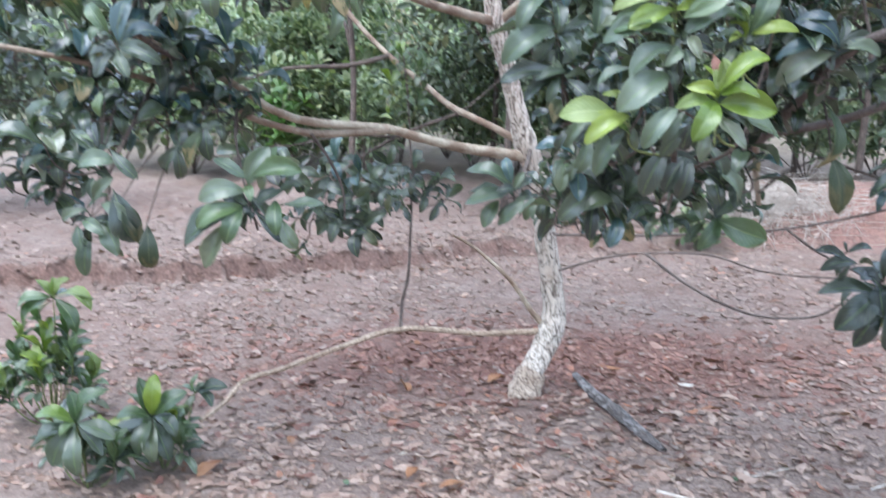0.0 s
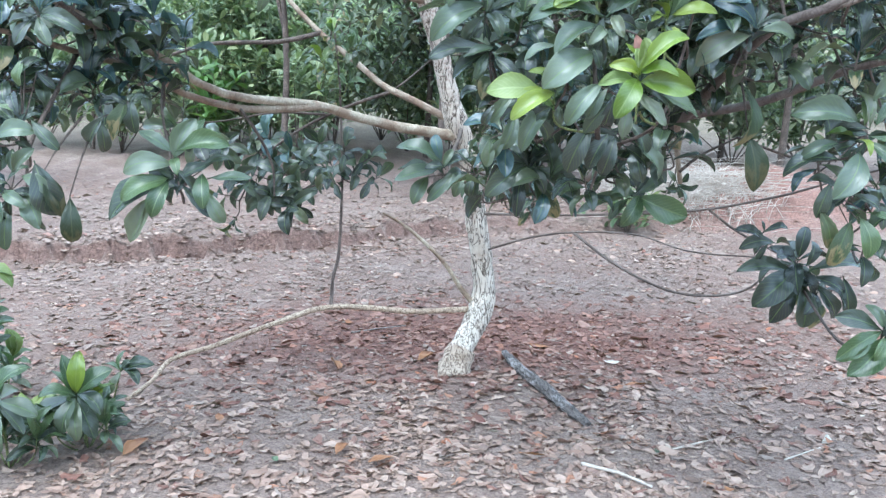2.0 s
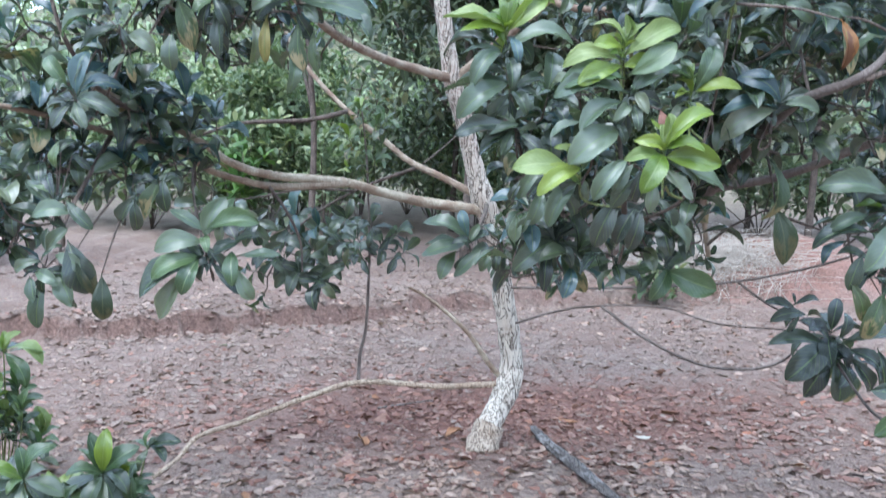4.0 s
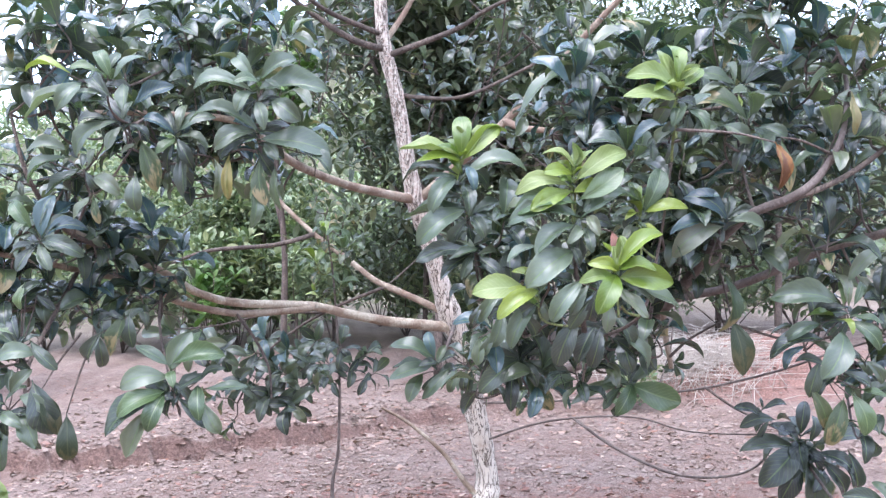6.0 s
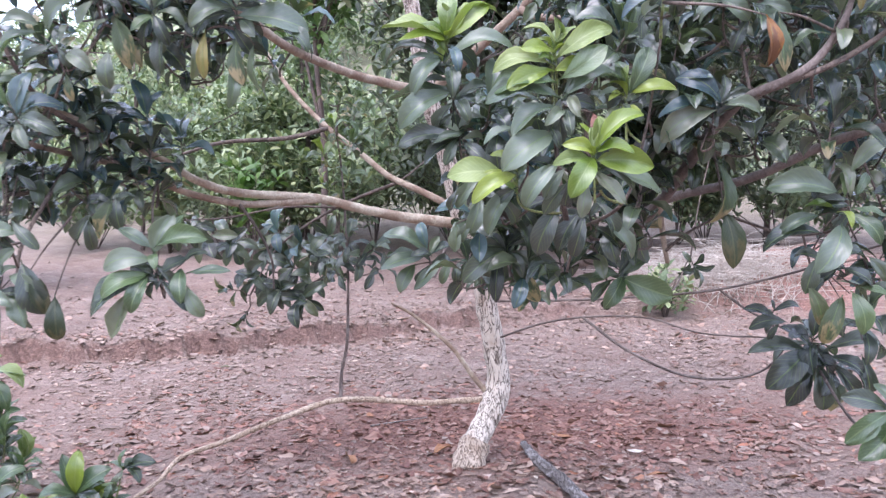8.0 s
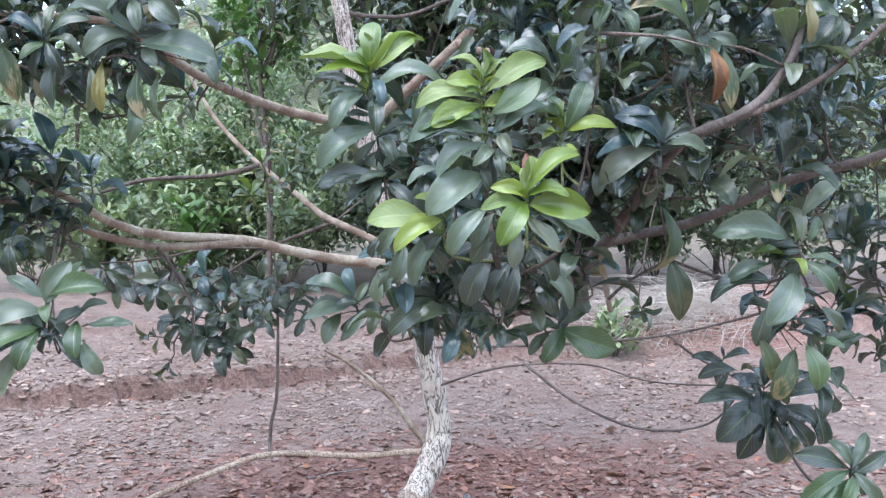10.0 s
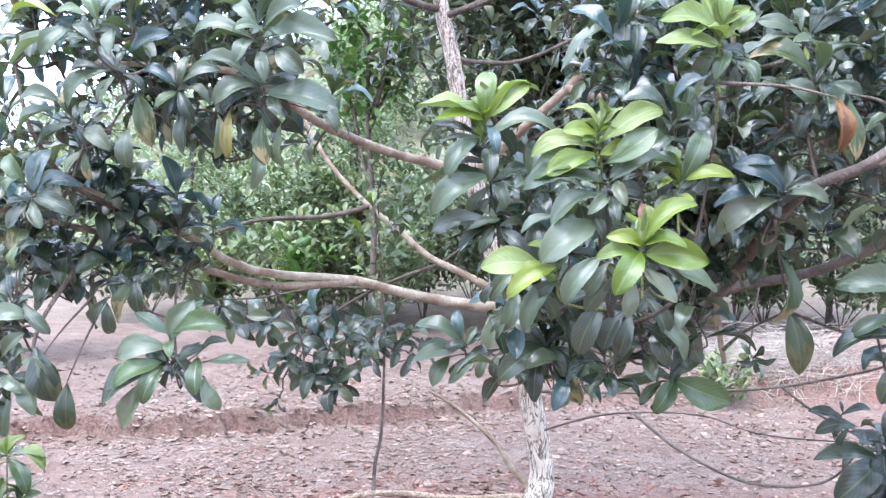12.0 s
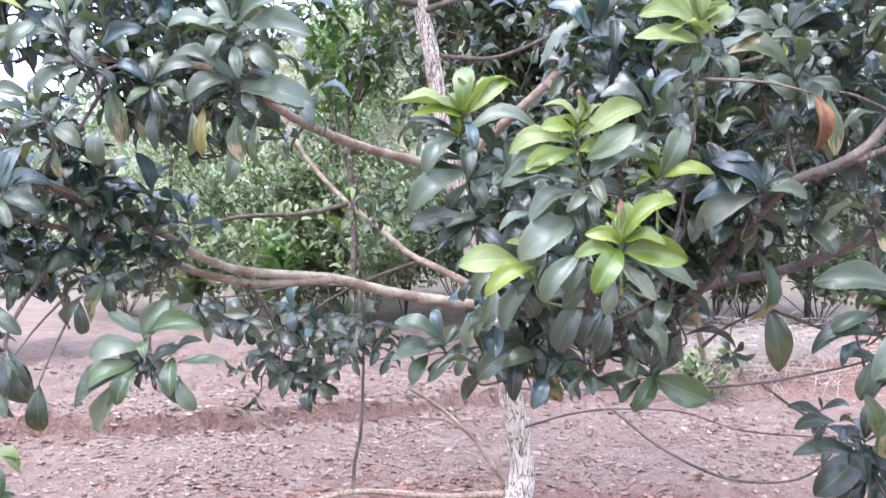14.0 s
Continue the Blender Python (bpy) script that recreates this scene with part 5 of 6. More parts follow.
shoot((1.70, 3.05, 1.02), (0, -0.3, 0.9), 9, 0.153, [M, M, D], (35, 125), 0.08, 0.6, 46, root=(1.95, 3.70, 1.15))
shoot((1.33, 2.58, 2.17), UP, 9, 0.158, [F, M, G], (25, 110), 0.08, 0.3, 47)
hanging_leaf((1.06, 2.20, 1.868), (0.03, -0.05, -1), 0.12, "orange", label="hanging orange brown dead leaf")
hanging_leaf((1.15, 2.37, 1.90), (0.10, -0.05, -1), 0.15, "old", variant=3)
hanging_leaf((1.35, 2.37, 2.02), (0.02, -0.05, -1), 0.12, "yellow", variant=2)
hanging_leaf((1.075, 2.68, 1.54), (-0.10, -0.1, -1), 0.19, "old", variant=4, up=(0.5, -1, 0.1), wide=0.75, root=(1.05, 2.80, 1.62), label="hanging olive yellow old leaf")
hanging_leaf((1.10, 2.65, 1.39), (0.14, -0.1, -1), 0.17, "mottled", variant=7, wide=0.9, root=(1.08, 2.72, 1.60))
hanging_leaf((0.69, 2.42, 1.66), (0.05, -0.2, -0.6), 0.075, "russet", variant=1)

shoot((1.63, 4.97, 0.97), (0.1, -0.3, -0.2), 9, 0.114, [D, D], (40, 130), 0.05, 0.5, 57, root=(1.30, 4.46, 0.90))

# forward left
hanging_leaf((-0.65, 2.72, 1.98), (0.25, -0.1, -0.8), 0.165, "old", variant=1, up=(0.4, -1, 0.3))
hanging_leaf((-0.39, 2.74, 1.94), (-0.05, -0.1, -1), 0.145, "yellow", variant=2, wide=0.6, label="hanging yellow leaf")
hanging_leaf((-0.30, 2.75, 1.93), (0.08, -0.1, -1), 0.155, "old", variant=3, up=(-0.5, -1, 0.2))
hanging_leaf((-0.33, 2.77, 1.85), (-0.05, -0.1, -1), 0.14, "grey", variant=6, up=(0.7, -1, 0.1))
hanging_leaf((-0.45, 2.80, 1.93), (-0.02, -0.1, -1), 0.13, "mature", variant=4, up=(0.5, -1, 0))
hanging_leaf((-0.26, 2.78, 1.90), (0.12, -0.1, -1), 0.14, "grey", variant=8, up=(-0.6, -1, 0.2))
hanging_leaf((-0.55, 2.80, 1.95), (0.05, -0.1, -1), 0.14, "dark", variant=7)
shoot((-0.74, 2.90, 2.22), UP, 9, 0.158, [M, G, M], (25, 110), 0.08, 0.35, 67)
hanging_leaf((-1.06, 2.98, 1.21), (0.35, -0.05, -0.9), 0.15, "mottled", variant=7, up=(0.5, -1, 0.2), wide=0.9, root=(-1.0, 3.2, 1.38))
hanging_leaf((-0.978, 2.98, 1.137), (0.02, -0.03, -1), 0.15, "mottled", wide=1.1, variant=4, up=(0.1, -1, 0.1), root=(-0.95, 3.2, 1.38), label="dark blotched old leaf hanging low")
hanging_leaf((-1.21, 3.08, 1.10), (-0.1, -0.1, -1), 0.16, "grey", variant=0)
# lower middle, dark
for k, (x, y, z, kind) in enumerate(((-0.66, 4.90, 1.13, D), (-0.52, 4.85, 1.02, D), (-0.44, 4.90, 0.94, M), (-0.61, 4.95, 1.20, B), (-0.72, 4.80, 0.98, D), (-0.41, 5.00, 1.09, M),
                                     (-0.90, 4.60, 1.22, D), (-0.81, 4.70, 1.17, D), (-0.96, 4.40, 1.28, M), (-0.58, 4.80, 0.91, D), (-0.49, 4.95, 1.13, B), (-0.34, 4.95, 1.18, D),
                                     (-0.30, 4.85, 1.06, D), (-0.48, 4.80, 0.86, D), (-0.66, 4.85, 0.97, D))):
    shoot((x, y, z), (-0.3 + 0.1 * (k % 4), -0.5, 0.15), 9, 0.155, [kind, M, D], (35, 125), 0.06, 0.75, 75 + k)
shoot((-0.78, 4.8, 0.76), (-0.3, -0.1, -0.5), 5, 0.10, [O, D], (40, 110), 0.05, 0.4, 95)
shoot((-0.84, 4.76, 0.92), (-0.5, -0.2, 0.1), 6, 0.10, [O, D, O], (40, 110), 0.05, 0.4, 96)
# blue-green whorls along the pale limb, the reflected sky put into their colour
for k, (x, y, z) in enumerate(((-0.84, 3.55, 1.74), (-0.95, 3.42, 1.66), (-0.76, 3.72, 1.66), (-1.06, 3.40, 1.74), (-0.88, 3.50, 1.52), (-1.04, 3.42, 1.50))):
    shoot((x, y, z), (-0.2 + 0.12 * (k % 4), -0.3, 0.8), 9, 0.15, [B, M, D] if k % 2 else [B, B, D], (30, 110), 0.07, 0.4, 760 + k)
# leaves of the upright shoot
for k, (dx, dz) in enumerate(((-0.06, 1.12), (0.07, 1.10), (0.14, 1.15), (0.02, 1.20), (0.18, 1.06), (-0.05, 1.06))):
    shoot((-0.19 + dx, 4.47 - 0.02 * k, dz), (dx * 6, -0.3, 0.5), 7, 0.115, [M, D, D], (40, 120), 0.05, 0.4, 81 + k, root=(-0.19, 4.50, dz - 0.02))

for k, (dx, dy, z) in enumerate(((-0.02, -0.02, 1.74), (0.06, -0.04, 1.66), (-0.07, -0.03, 1.60), (0.05, -0.02, 1.50), (-0.06, 0.02, 1.44), (0.10, -0.05, 1.68))):
    shoot((-0.21 + dx, 4.42 + dy, z), (dx * 5, dy * 4, 0.8), 6, 0.10, [F, F, M] if k % 2 else [Y, F, O], (30, 110), 0.04, 0.3, 720 + k, root=(-0.21, 4.42, z - 0.05), bark=STEM)
for k, (x, y, z) in enumerate(((-0.24, 4.78, 1.88), (-0.16, 4.72, 1.80), (-0.30, 4.85, 1.95))):
    shoot((x, y, z), (0.2, -0.3, 0.6), 7, 0.085, ["old", "old", "fresh"], (30, 130), 0.05, 0.5, 740 + k)

# ---- the rest of its crown ----
crown_rng = random.Random(77)
crown, crown_dark, crown_blue, crown_old, crown_twigs = Heap(PLAIN), Heap(PLAIN), Heap(PLAIN), Heap(PLAIN), Stems()


def fill(count, box, keep=None, small=1.0, rise=1.0):
    """Whorls strewn through a box of the crown, each on a twig from the nearest limb."""
    (x0, x1), (y0, y1), (z0, z1) = box
    done = 0
    while done < count:
        tip = Vector((crown_rng.uniform(x0, x1), crown_rng.uniform(y0, y1), crown_rng.uniform(z0, z1)))
        if keep and not keep(tip):
            continue
        done += 1
        root = attach(tip)
        a = Vector((crown_rng.uniform(-0.5, 0.5), crown_rng.uniform(-0.7, 0.3), rise)).normalized()
        LIMB_POINTS.append((tip - a * 0.1, 0.003))
        crown_twigs.add([root, root.lerp(tip, 0.5) + Vector((0, 0, -0.06)), tip - a * 0.09, tip], 0.005, 0.0025)
        for m, f in whorl_leaves(tip, a, crown_rng.randint(7, 10), small * crown_rng.uniform(0.125, 0.17), crown_rng, (38, 118), 0.07, 0.3):
            pick = crown_rng.random()
            (crown if pick < 0.50 else crown_dark if pick < 0.80 else crown_blue if pick < 0.94 else crown_old).leaf(m, crown_rng.randrange(14))


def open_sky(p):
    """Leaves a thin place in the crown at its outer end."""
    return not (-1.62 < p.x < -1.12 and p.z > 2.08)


fill(42, ((-2.0, -0.95), (3.1, 3.9), (1.42, 2.0)))
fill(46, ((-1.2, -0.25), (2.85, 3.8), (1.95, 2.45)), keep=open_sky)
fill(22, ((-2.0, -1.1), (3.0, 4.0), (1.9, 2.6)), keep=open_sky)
fill(10, ((-1.75, -1.2), (3.0, 3.6), (1.18, 1.42)))
fill(5, ((-1.24, -0.80), (3.3, 3.6), (1.40, 1.76)))
fill(46, ((0.66, 1.2), (2.8, 3.8), (1.95, 2.4)))
fill(95, ((1.0, 2.3), (2.75, 3.8), (1.72, 2.4)))
fill(6, ((0.8, 1.05), (2.6, 2.8), (1.62, 1.98)))
fill(20, ((1.5, 2.3), (2.85, 3.5), (1.05, 1.72)))
fill(12, ((0.95, 1.45), (2.55, 2.9), (1.58, 1.85)))
fill(6, ((0.35, 0.75), (2.7, 3.1), (1.2, 1.4)))
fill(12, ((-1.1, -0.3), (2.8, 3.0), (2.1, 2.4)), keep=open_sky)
fill(18, ((1.1, 1.9), (2.4, 2.6), (1.9, 2.4)))
fill(24, ((0.36, 0.9), (2.62, 3.1), (1.30, 1.72)))
fill(17, ((-0.5, 0.9), (3.6, 4.8), (2.9, 3.4)))
fill(26, ((-1.0, -0.28), (3.0, 3.8), (2.3, 2.85)))
fill(10, ((0.35, 0.75), (3.7, 4.3), (1.0, 1.3)), small=0.8)
fill(42, ((-0.42, 1.4), (4.9, 6.4), (2.2, 3.5)))
fill(24, ((0.3, 1.8), (4.8, 6.2), (1.7, 2.5)))
# Unseen crown above the view, added to shade the ground behind the trunk.
fill(90, ((-2.0, 2.6), (4.4, 7.0), (3.15, 4.2)), small=1.3)
part("foliage", crown.mesh("foliage", LEAF["mature"]), TREE, "glossy green outer leaves")["kind"] = "stuff"
part("foliage", crown_dark.mesh("foliage", LEAF["dark"]), TREE, "dark leaves through the crown, shade put into their colour")["kind"] = "stuff"
part("foliage", crown_blue.mesh("foliage", LEAF["blue"]), TREE, "bluish green leaves with a sky reflection in their colour")["kind"] = "stuff"
part("foliage", crown_old.mesh("foliage", LEAF["old"]), TREE, "olive blotched older leaves")["kind"] = "stuff"
part("twig_tangle", crown_twigs.mesh("twig_tangle", BARK_TWIG), TREE)["kind"] = "stuff"


# ---- saplings on the ground ----
def sapling(place, shoots, rosettes, label):
    x, y = place
    z = earth_z(x, y)
    ob = thing("sapling", (x, y, z - 0.01), label, "sapling", "saplings by the low branch")
    for k, (dx, dy, h, n, size, kinds) in enumerate(shoots):
        shoot((x + dx, y + dy, z + h), (dx * 1.5, dy * 1.5 - 0.1, 1), n, size, kinds, (18, 92), 0.4 * h, 0.1, 300 + k + int(100 * abs(x)), root=(x, y, z - 0.02), parent=ob, bark=STEM)
    for k, (tip, leaves) in enumerate(rosettes):
        rosette(tip, leaves, 350 + k, root=(x, y, z - 0.02), parent=ob, bark=STEM)
    return ob


def low_shoots(rng, n, wide, low, high, kinds):
    """Short upright shoots that make a sapling bushy."""
    out = []
    for k in range(n):
        w = k * 2.4 + rng.uniform(-0.4, 0.4)
        q = wide * math.sqrt((k + 0.5) / n)
        out.append((q * math.cos(w), q * math.sin(w) * 0.8, rng.uniform(low, high) * (1 - 0.35 * q / wide), rng.randint(11, 14), rng.uniform(0.12, 0.155), kinds[k % len(kinds)]))
    return out


low_rng = random.Random(41)
sapling((-1.94, 4.32), low_shoots(low_rng, 15, 0.24, 0.26, 0.58, ([P, F, M], [F, M], [Y, F, G], [F, G, M])), [
    ((-1.89, 4.28, 0.60), [(-0.16, -0.03, -0.06, F), (-0.08, 0.00, 0.08, P), (0.07, 0.03, 0.08, P), (0.20, -0.03, -0.06, P), (0.12, -0.05, -0.15, F), (-0.13, -0.04, -0.16, F), (-0.01, 0.03, 0.09, Y), (0.19, 0.00, 0.00, F)]),
], "tall green sapling with light new leaves on the earth")
sapling((-1.50, 3.62), low_shoots(low_rng, 6, 0.15, 0.13, 0.26, ([Y, F, M], [F, G], [F, M])), [
    ((-1.46, 3.45, 0.28), [(-0.15, -0.02, 0.03, Y), (-0.17, -0.04, -0.10, M), (0.13, 0.00, 0.13, F), (-0.03, 0.03, 0.12, F), (0.02, -0.06, -0.20, M), (-0.04, -0.06, -0.04, F), (0.15, 0.00, -0.06, M), (0.11, -0.04, -0.11, D), (-0.10, -0.03, -0.19, M)]),
], "low sapling with yellow green new leaves on the earth")
sapling((-1.24, 3.80), low_shoots(low_rng, 8, 0.19, 0.12, 0.26, ([Y, F, M], [F, M], [F, G, M], [F, G])), [
    ((-1.23, 3.66, 0.23), [(-0.14, -0.03, -0.00, F), (-0.06, 0.02, 0.16, F), (0.02, 0.00, 0.18, Y), (-0.04, -0.06, -0.14, M), (0.02, -0.07, -0.16, M), (0.11, -0.05, -0.07, M), (0.15, 0.00, 0.11, F), (-0.18, -0.03, -0.10, M), (0.08, -0.04, -0.19, M), (-0.11, 0.03, 0.10, F)]),
    ((-1.10, 3.85, 0.28), [(0.14, 0.00, 0.03, M), (0.02, 0.00, 0.09, F), (-0.09, 0.02, 0.02, F), (0.08, -0.04, -0.06, M), (-0.03, -0.04, -0.09, M), (0.04, 0.03, 0.04, M)]),
], "bushy low sapling at the end of the low branch")


# ---- behind: trees, bushes, far woods ----
def back_tree(place, height, radius, low, leaves, kind, label, seed, size=0.15, lean=(0, 0)):
    """A tree of the orchard farther back, or an added unseen one: trunk, limbs, and a crown of leaves in uneven clumps.
    """
    rng = random.Random(seed)
    x, y = place
    z = earth_z(x, y)
    ob = thing("background_tree", (x, y, z - 0.03), label, "tree", "trees behind the tree in front")
    top = Vector((x + lean[0], y + lean[1], z + height * 0.8))
    trunk = [(x, y, z - 0.1), (x + 0.08, y, z + 0.3 * height), (x + 0.6 * lean[0], y + 0.6 * lean[1], z + 0.55 * height), top]
    me, line = limb_mesh("trunk", trunk, 0.009 * height, 0.005 * height, BARK_TWIG, 8, 0.12, 6)
    part("trunk", me, ob)
    heap, clumps = Heap(FAR), []
    for k in range(9):
        root = line[rng.randint(len(line) // 3, len(line) - 1)]
        w = k * 2.4 + rng.uniform(-0.4, 0.4)
        r = radius * rng.uniform(0.55, 0.95)
        end = Vector((x + lean[0] + r * math.cos(w), y + lean[1] + r * math.sin(w), z + rng.uniform(low + 0.25, height * 0.95)))
        me, l2 = limb_mesh("limb", [root, root.lerp(end, 0.5) + Vector((0, 0, 0.12)), end], 0.0055 * height, 0.002 * height, BARK_TWIG, 6, 0.1, 5)
        part("limb", me, ob)
        clumps += [(p, rng.uniform(0.28, 0.55) * radius / 1.6) for p in l2[2:]]
    for k in range(26):
        w, q = rng.uniform(0, 6.28), math.sqrt(rng.random())
        h = rng.random()
        clumps.append((Vector((x + lean[0] + radius * q * math.cos(w) * (1 - 0.35 * h), y + lean[1] + radius * q * math.sin(w) * (1 - 0.35 * h), z + low + h * (height - low))), rng.uniform(0.3, 0.6) * radius / 1.6))
    made = 0
    while made < leaves:
        c, r = clumps[rng.randrange(len(clumps))]
        p = c + Vector((rng.gauss(0, 0.5), rng.gauss(0, 0.5), rng.gauss(0, 0.4))) * r
        if p.z < z + low * 0.85:
            continue
        a = Vector((rng.uniform(-0.6, 0.6), rng.uniform(-0.6, 0.6), 1)).normalized()
        for m, f in whorl_leaves(p, a, 6, size * rng.uniform(0.8, 1.2), rng, (30, 120), 0.08, 0.45):
            heap.leaf(m, rng.randrange(8))
            made += 1
    part("crown", heap.mesh("crown", LEAF[kind]), ob)["kind"] = "stuff"
    return ob


back_tree((0.6, 11.5), 6.2, 2.0, 2.0, 7200, "back", "dark leafy orchard tree on the upper terrace", 401, 0.23)
back_tree((-1.5, 13.0), 5.4, 0.8, 3.3, 640, "spring", "slender tree with fresh bright green leaves", 402, 0.24)
back_tree((2.1, 12.5), 5.9, 2.15, 1.35, 8640, "back", "dark leafy orchard tree with a broad crown", 403, 0.17)
back_tree((5.5, 12.8), 5.9, 2.2, 1.25, 8320, "back", "dark leafy orchard tree beside the red mound", 404)
back_tree((-5.2, 16.5), 4.2, 2.4, 0.8, 4600, "bright", "low leafy orchard tree near the bank", 405)
back_tree((-5.8, 11.0), 3.0, 1.6, 0.7, 3600, "back", "low leafy orchard tree at the terrace edge", 406)
back_tree((7.6, 12.5), 5.2, 2.2, 0.9, 4000, "back", "large dark leafy orchard tree", 407)
back_tree((3.4, 15.5), 6.0, 2.4, 0.8, 8000, "back", "tall dark leafy orchard tree", 408, 0.18)
back_tree((-2.4, 17.5), 6.0, 1.7, 0.9, 3400, "hazy", "tree far behind, paled by haze in its colour", 409, 0.2)
back_tree((-2.6, 18.2), 4.2, 2.0, 0.9, 3400, "bright", "low leafy tree behind the bushes", 411, 0.18)
back_tree((5.6, 15.5), 6.0, 2.4, 0.8, 4400, "back", "tall dark leafy tree far behind", 412, 0.18)
back_tree((0.6, 16.0), 6.2, 2.4, 0.8, 8000, "back", "tall dark tree far behind", 410, 0.2)

# Unseen trees behind and beside the camera, added to block low skylight.
for k, (x, y, h, r) in enumerate(((-5.5, -6.5, 4.2, 1.9), (-1.8, -8.5, 4.6, 2.0), (2.2, -8.2, 4.4, 2.0), (5.8, -6.8, 4.4, 1.9), (-8.0, -1.5, 4.3, 2.0), (8.2, -1.2, 4.3, 2.0), (-7.0, 4.5, 3.6, 1.7), (7.2, 5.0, 4.2, 1.8))):
    back_tree((x, y), h, r, 0.7, 2600, "back", "unseen tree added round about to block low sky light", 430 + k, 0.26)


def bush(place, height, radius, leaves, kind, label, seed, size=0.11):
    rng = random.Random(seed)
    x, y = place
    z = earth_z(x, y)
    ob = thing("bush", (x, y, z - 0.02), label, "bush", "bushes on the upper terrace")
    heap = Heap(FAR)
    tips = []
    for k in range(14):
        w, q = rng.uniform(0, 6.28), rng.uniform(0.3, 1)
        tip = Vector((x + radius * q * math.cos(w), y + radius * q * math.sin(w), z + height * rng.uniform(0.45, 1) * (1.15 - 0.4 * q)))
        if k < 8:
            stem = Stems()
            stem.add([(x, y, z - 0.03), Vector((x, y, z)).lerp(tip, 0.5) + Vector((0, 0, 0.05)), tip], 0.012, 0.004)
            part("stem", stem.mesh("stem", BARK_TWIG), ob)
        tips.append(tip)
    made = 0
    while made < leaves:
        tip = tips[rng.randrange(len(tips))]
        p = tip.lerp(Vector((x, y, z + 0.1)), rng.random() ** 2 * 0.7) + Vector((rng.gauss(0, 0.1), rng.gauss(0, 0.1), rng.gauss(0, 0.07)))
        p.z = max(p.z, z + 0.05)
        for m, f in whorl_leaves(p, (rng.uniform(-0.5, 0.5), rng.uniform(-0.5, 0.5), 1), 6, size * rng.choice((0.7, 1.0, 1.3, 1.7)), rng, (25, 110), 0.06, 0.3):
            heap.leaf(m, rng.randrange(8))
            made += 1
    part("crown", heap.mesh("crown", LEAF[kind]), ob)["kind"] = "stuff"


# The pale bushes here have distance haze in their leaf colour.
bush((-2.6, 16.0), 2.1, 1.2, 1500, "bright", "light green bush on the upper terrace", 501, 0.17)
bush((-2.2, 16.9), 2.4, 1.1, 1500, "bright", "light green bush among the orchard trees", 510, 0.16)
bush((-4.5, 15.8), 2.3, 1.2, 1500, "bright", "leafy green bush behind the terrace", 511, 0.17)
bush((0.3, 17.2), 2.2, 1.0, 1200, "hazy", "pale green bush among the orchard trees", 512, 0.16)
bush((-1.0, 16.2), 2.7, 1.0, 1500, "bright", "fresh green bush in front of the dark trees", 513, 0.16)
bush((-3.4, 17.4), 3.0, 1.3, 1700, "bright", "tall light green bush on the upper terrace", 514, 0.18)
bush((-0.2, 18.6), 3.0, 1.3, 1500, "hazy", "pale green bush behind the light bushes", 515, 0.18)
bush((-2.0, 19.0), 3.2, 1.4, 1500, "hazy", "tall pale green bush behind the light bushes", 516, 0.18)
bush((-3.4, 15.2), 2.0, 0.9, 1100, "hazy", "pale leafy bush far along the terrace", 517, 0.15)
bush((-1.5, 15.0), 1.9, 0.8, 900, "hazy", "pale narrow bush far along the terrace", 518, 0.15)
bush((1.0, 16.0), 2.0, 1.2, 1300, "bright", "light green bush under the dark trees", 503, 0.16)
bush((-6.2, 17.0), 2.4, 1.4, 1300, "bright", "green bush under the low trees", 504, 0.17)
bush((3.9, 14.6), 1.8, 0.9, 1200, "bright", "light green bush by the dry straw", 505, 0.15)
bush((5.4, 14.4), 1.8, 1.0, 1200, "hazy", "pale green bush behind the red mound", 506, 0.15)
bush((-2.75, 14.2), 2.0, 0.4, 240, "spring", "small bush with bright green new leaves", 519, 0.2)
bush((4.5, 15.2), 2.2, 1.0, 1500, "hazy", "leafy yellow green bush behind the slope", 520, 0.16)
bush((3.2, 15.4), 2.3, 1.0, 1500, "bright", "leafy green bush at the edge of the trees", 521, 0.16)
bush((2.1, 16.2), 2.3, 1.0, 1300, "bright", "light green bush under the dark crowns", 523, 0.16)
bush((2.55, 9.6), 0.55, 0.28, 260, "bright", "small light green bush on the slope", 507, 0.10)
bush((6.9, 15.4), 2.0, 1.1, 1200, "bright", "green bush at the terrace edge", 508, 0.16)


def far_woods():
    """The wooded hillside that closes the view."""
    rng = random.Random(601)
    heap = Heap(FAR)
    for k in range(330):
        x, y = rng.uniform(-34, 34), rng.uniform(21, 70)
        z = float(ground_height(np.float64(x), np.float64(y)))
        h = rng.uniform(1.6, 3.4) if x < 3 else rng.uniform(2.5, 5.5)
        r = rng.uniform(0.8, 1.6)
        for j in range(26):
            w, q = rng.uniform(0, 6.28), math.sqrt(rng.random())
            p = Vector((x + r * q * math.cos(w), y + r * q * math.sin(w), z + rng.uniform(0.1, 1) * h))
            for m, f in whorl_leaves(p, (rng.uniform(-0.5, 0.5), rng.uniform(-0.5, 0.5), 1), 5, rng.uniform(0.4, 0.6), rng, (30, 115), 0.2, 0.4):
                heap.leaf(m, rng.randrange(8))
    # The pale leaf colour stands for the haze of distance.
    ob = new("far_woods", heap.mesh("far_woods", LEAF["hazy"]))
    tagged(ob, "green woods on the far hillside, haze in their colour", "woods", kind="stuff")


far_woods()


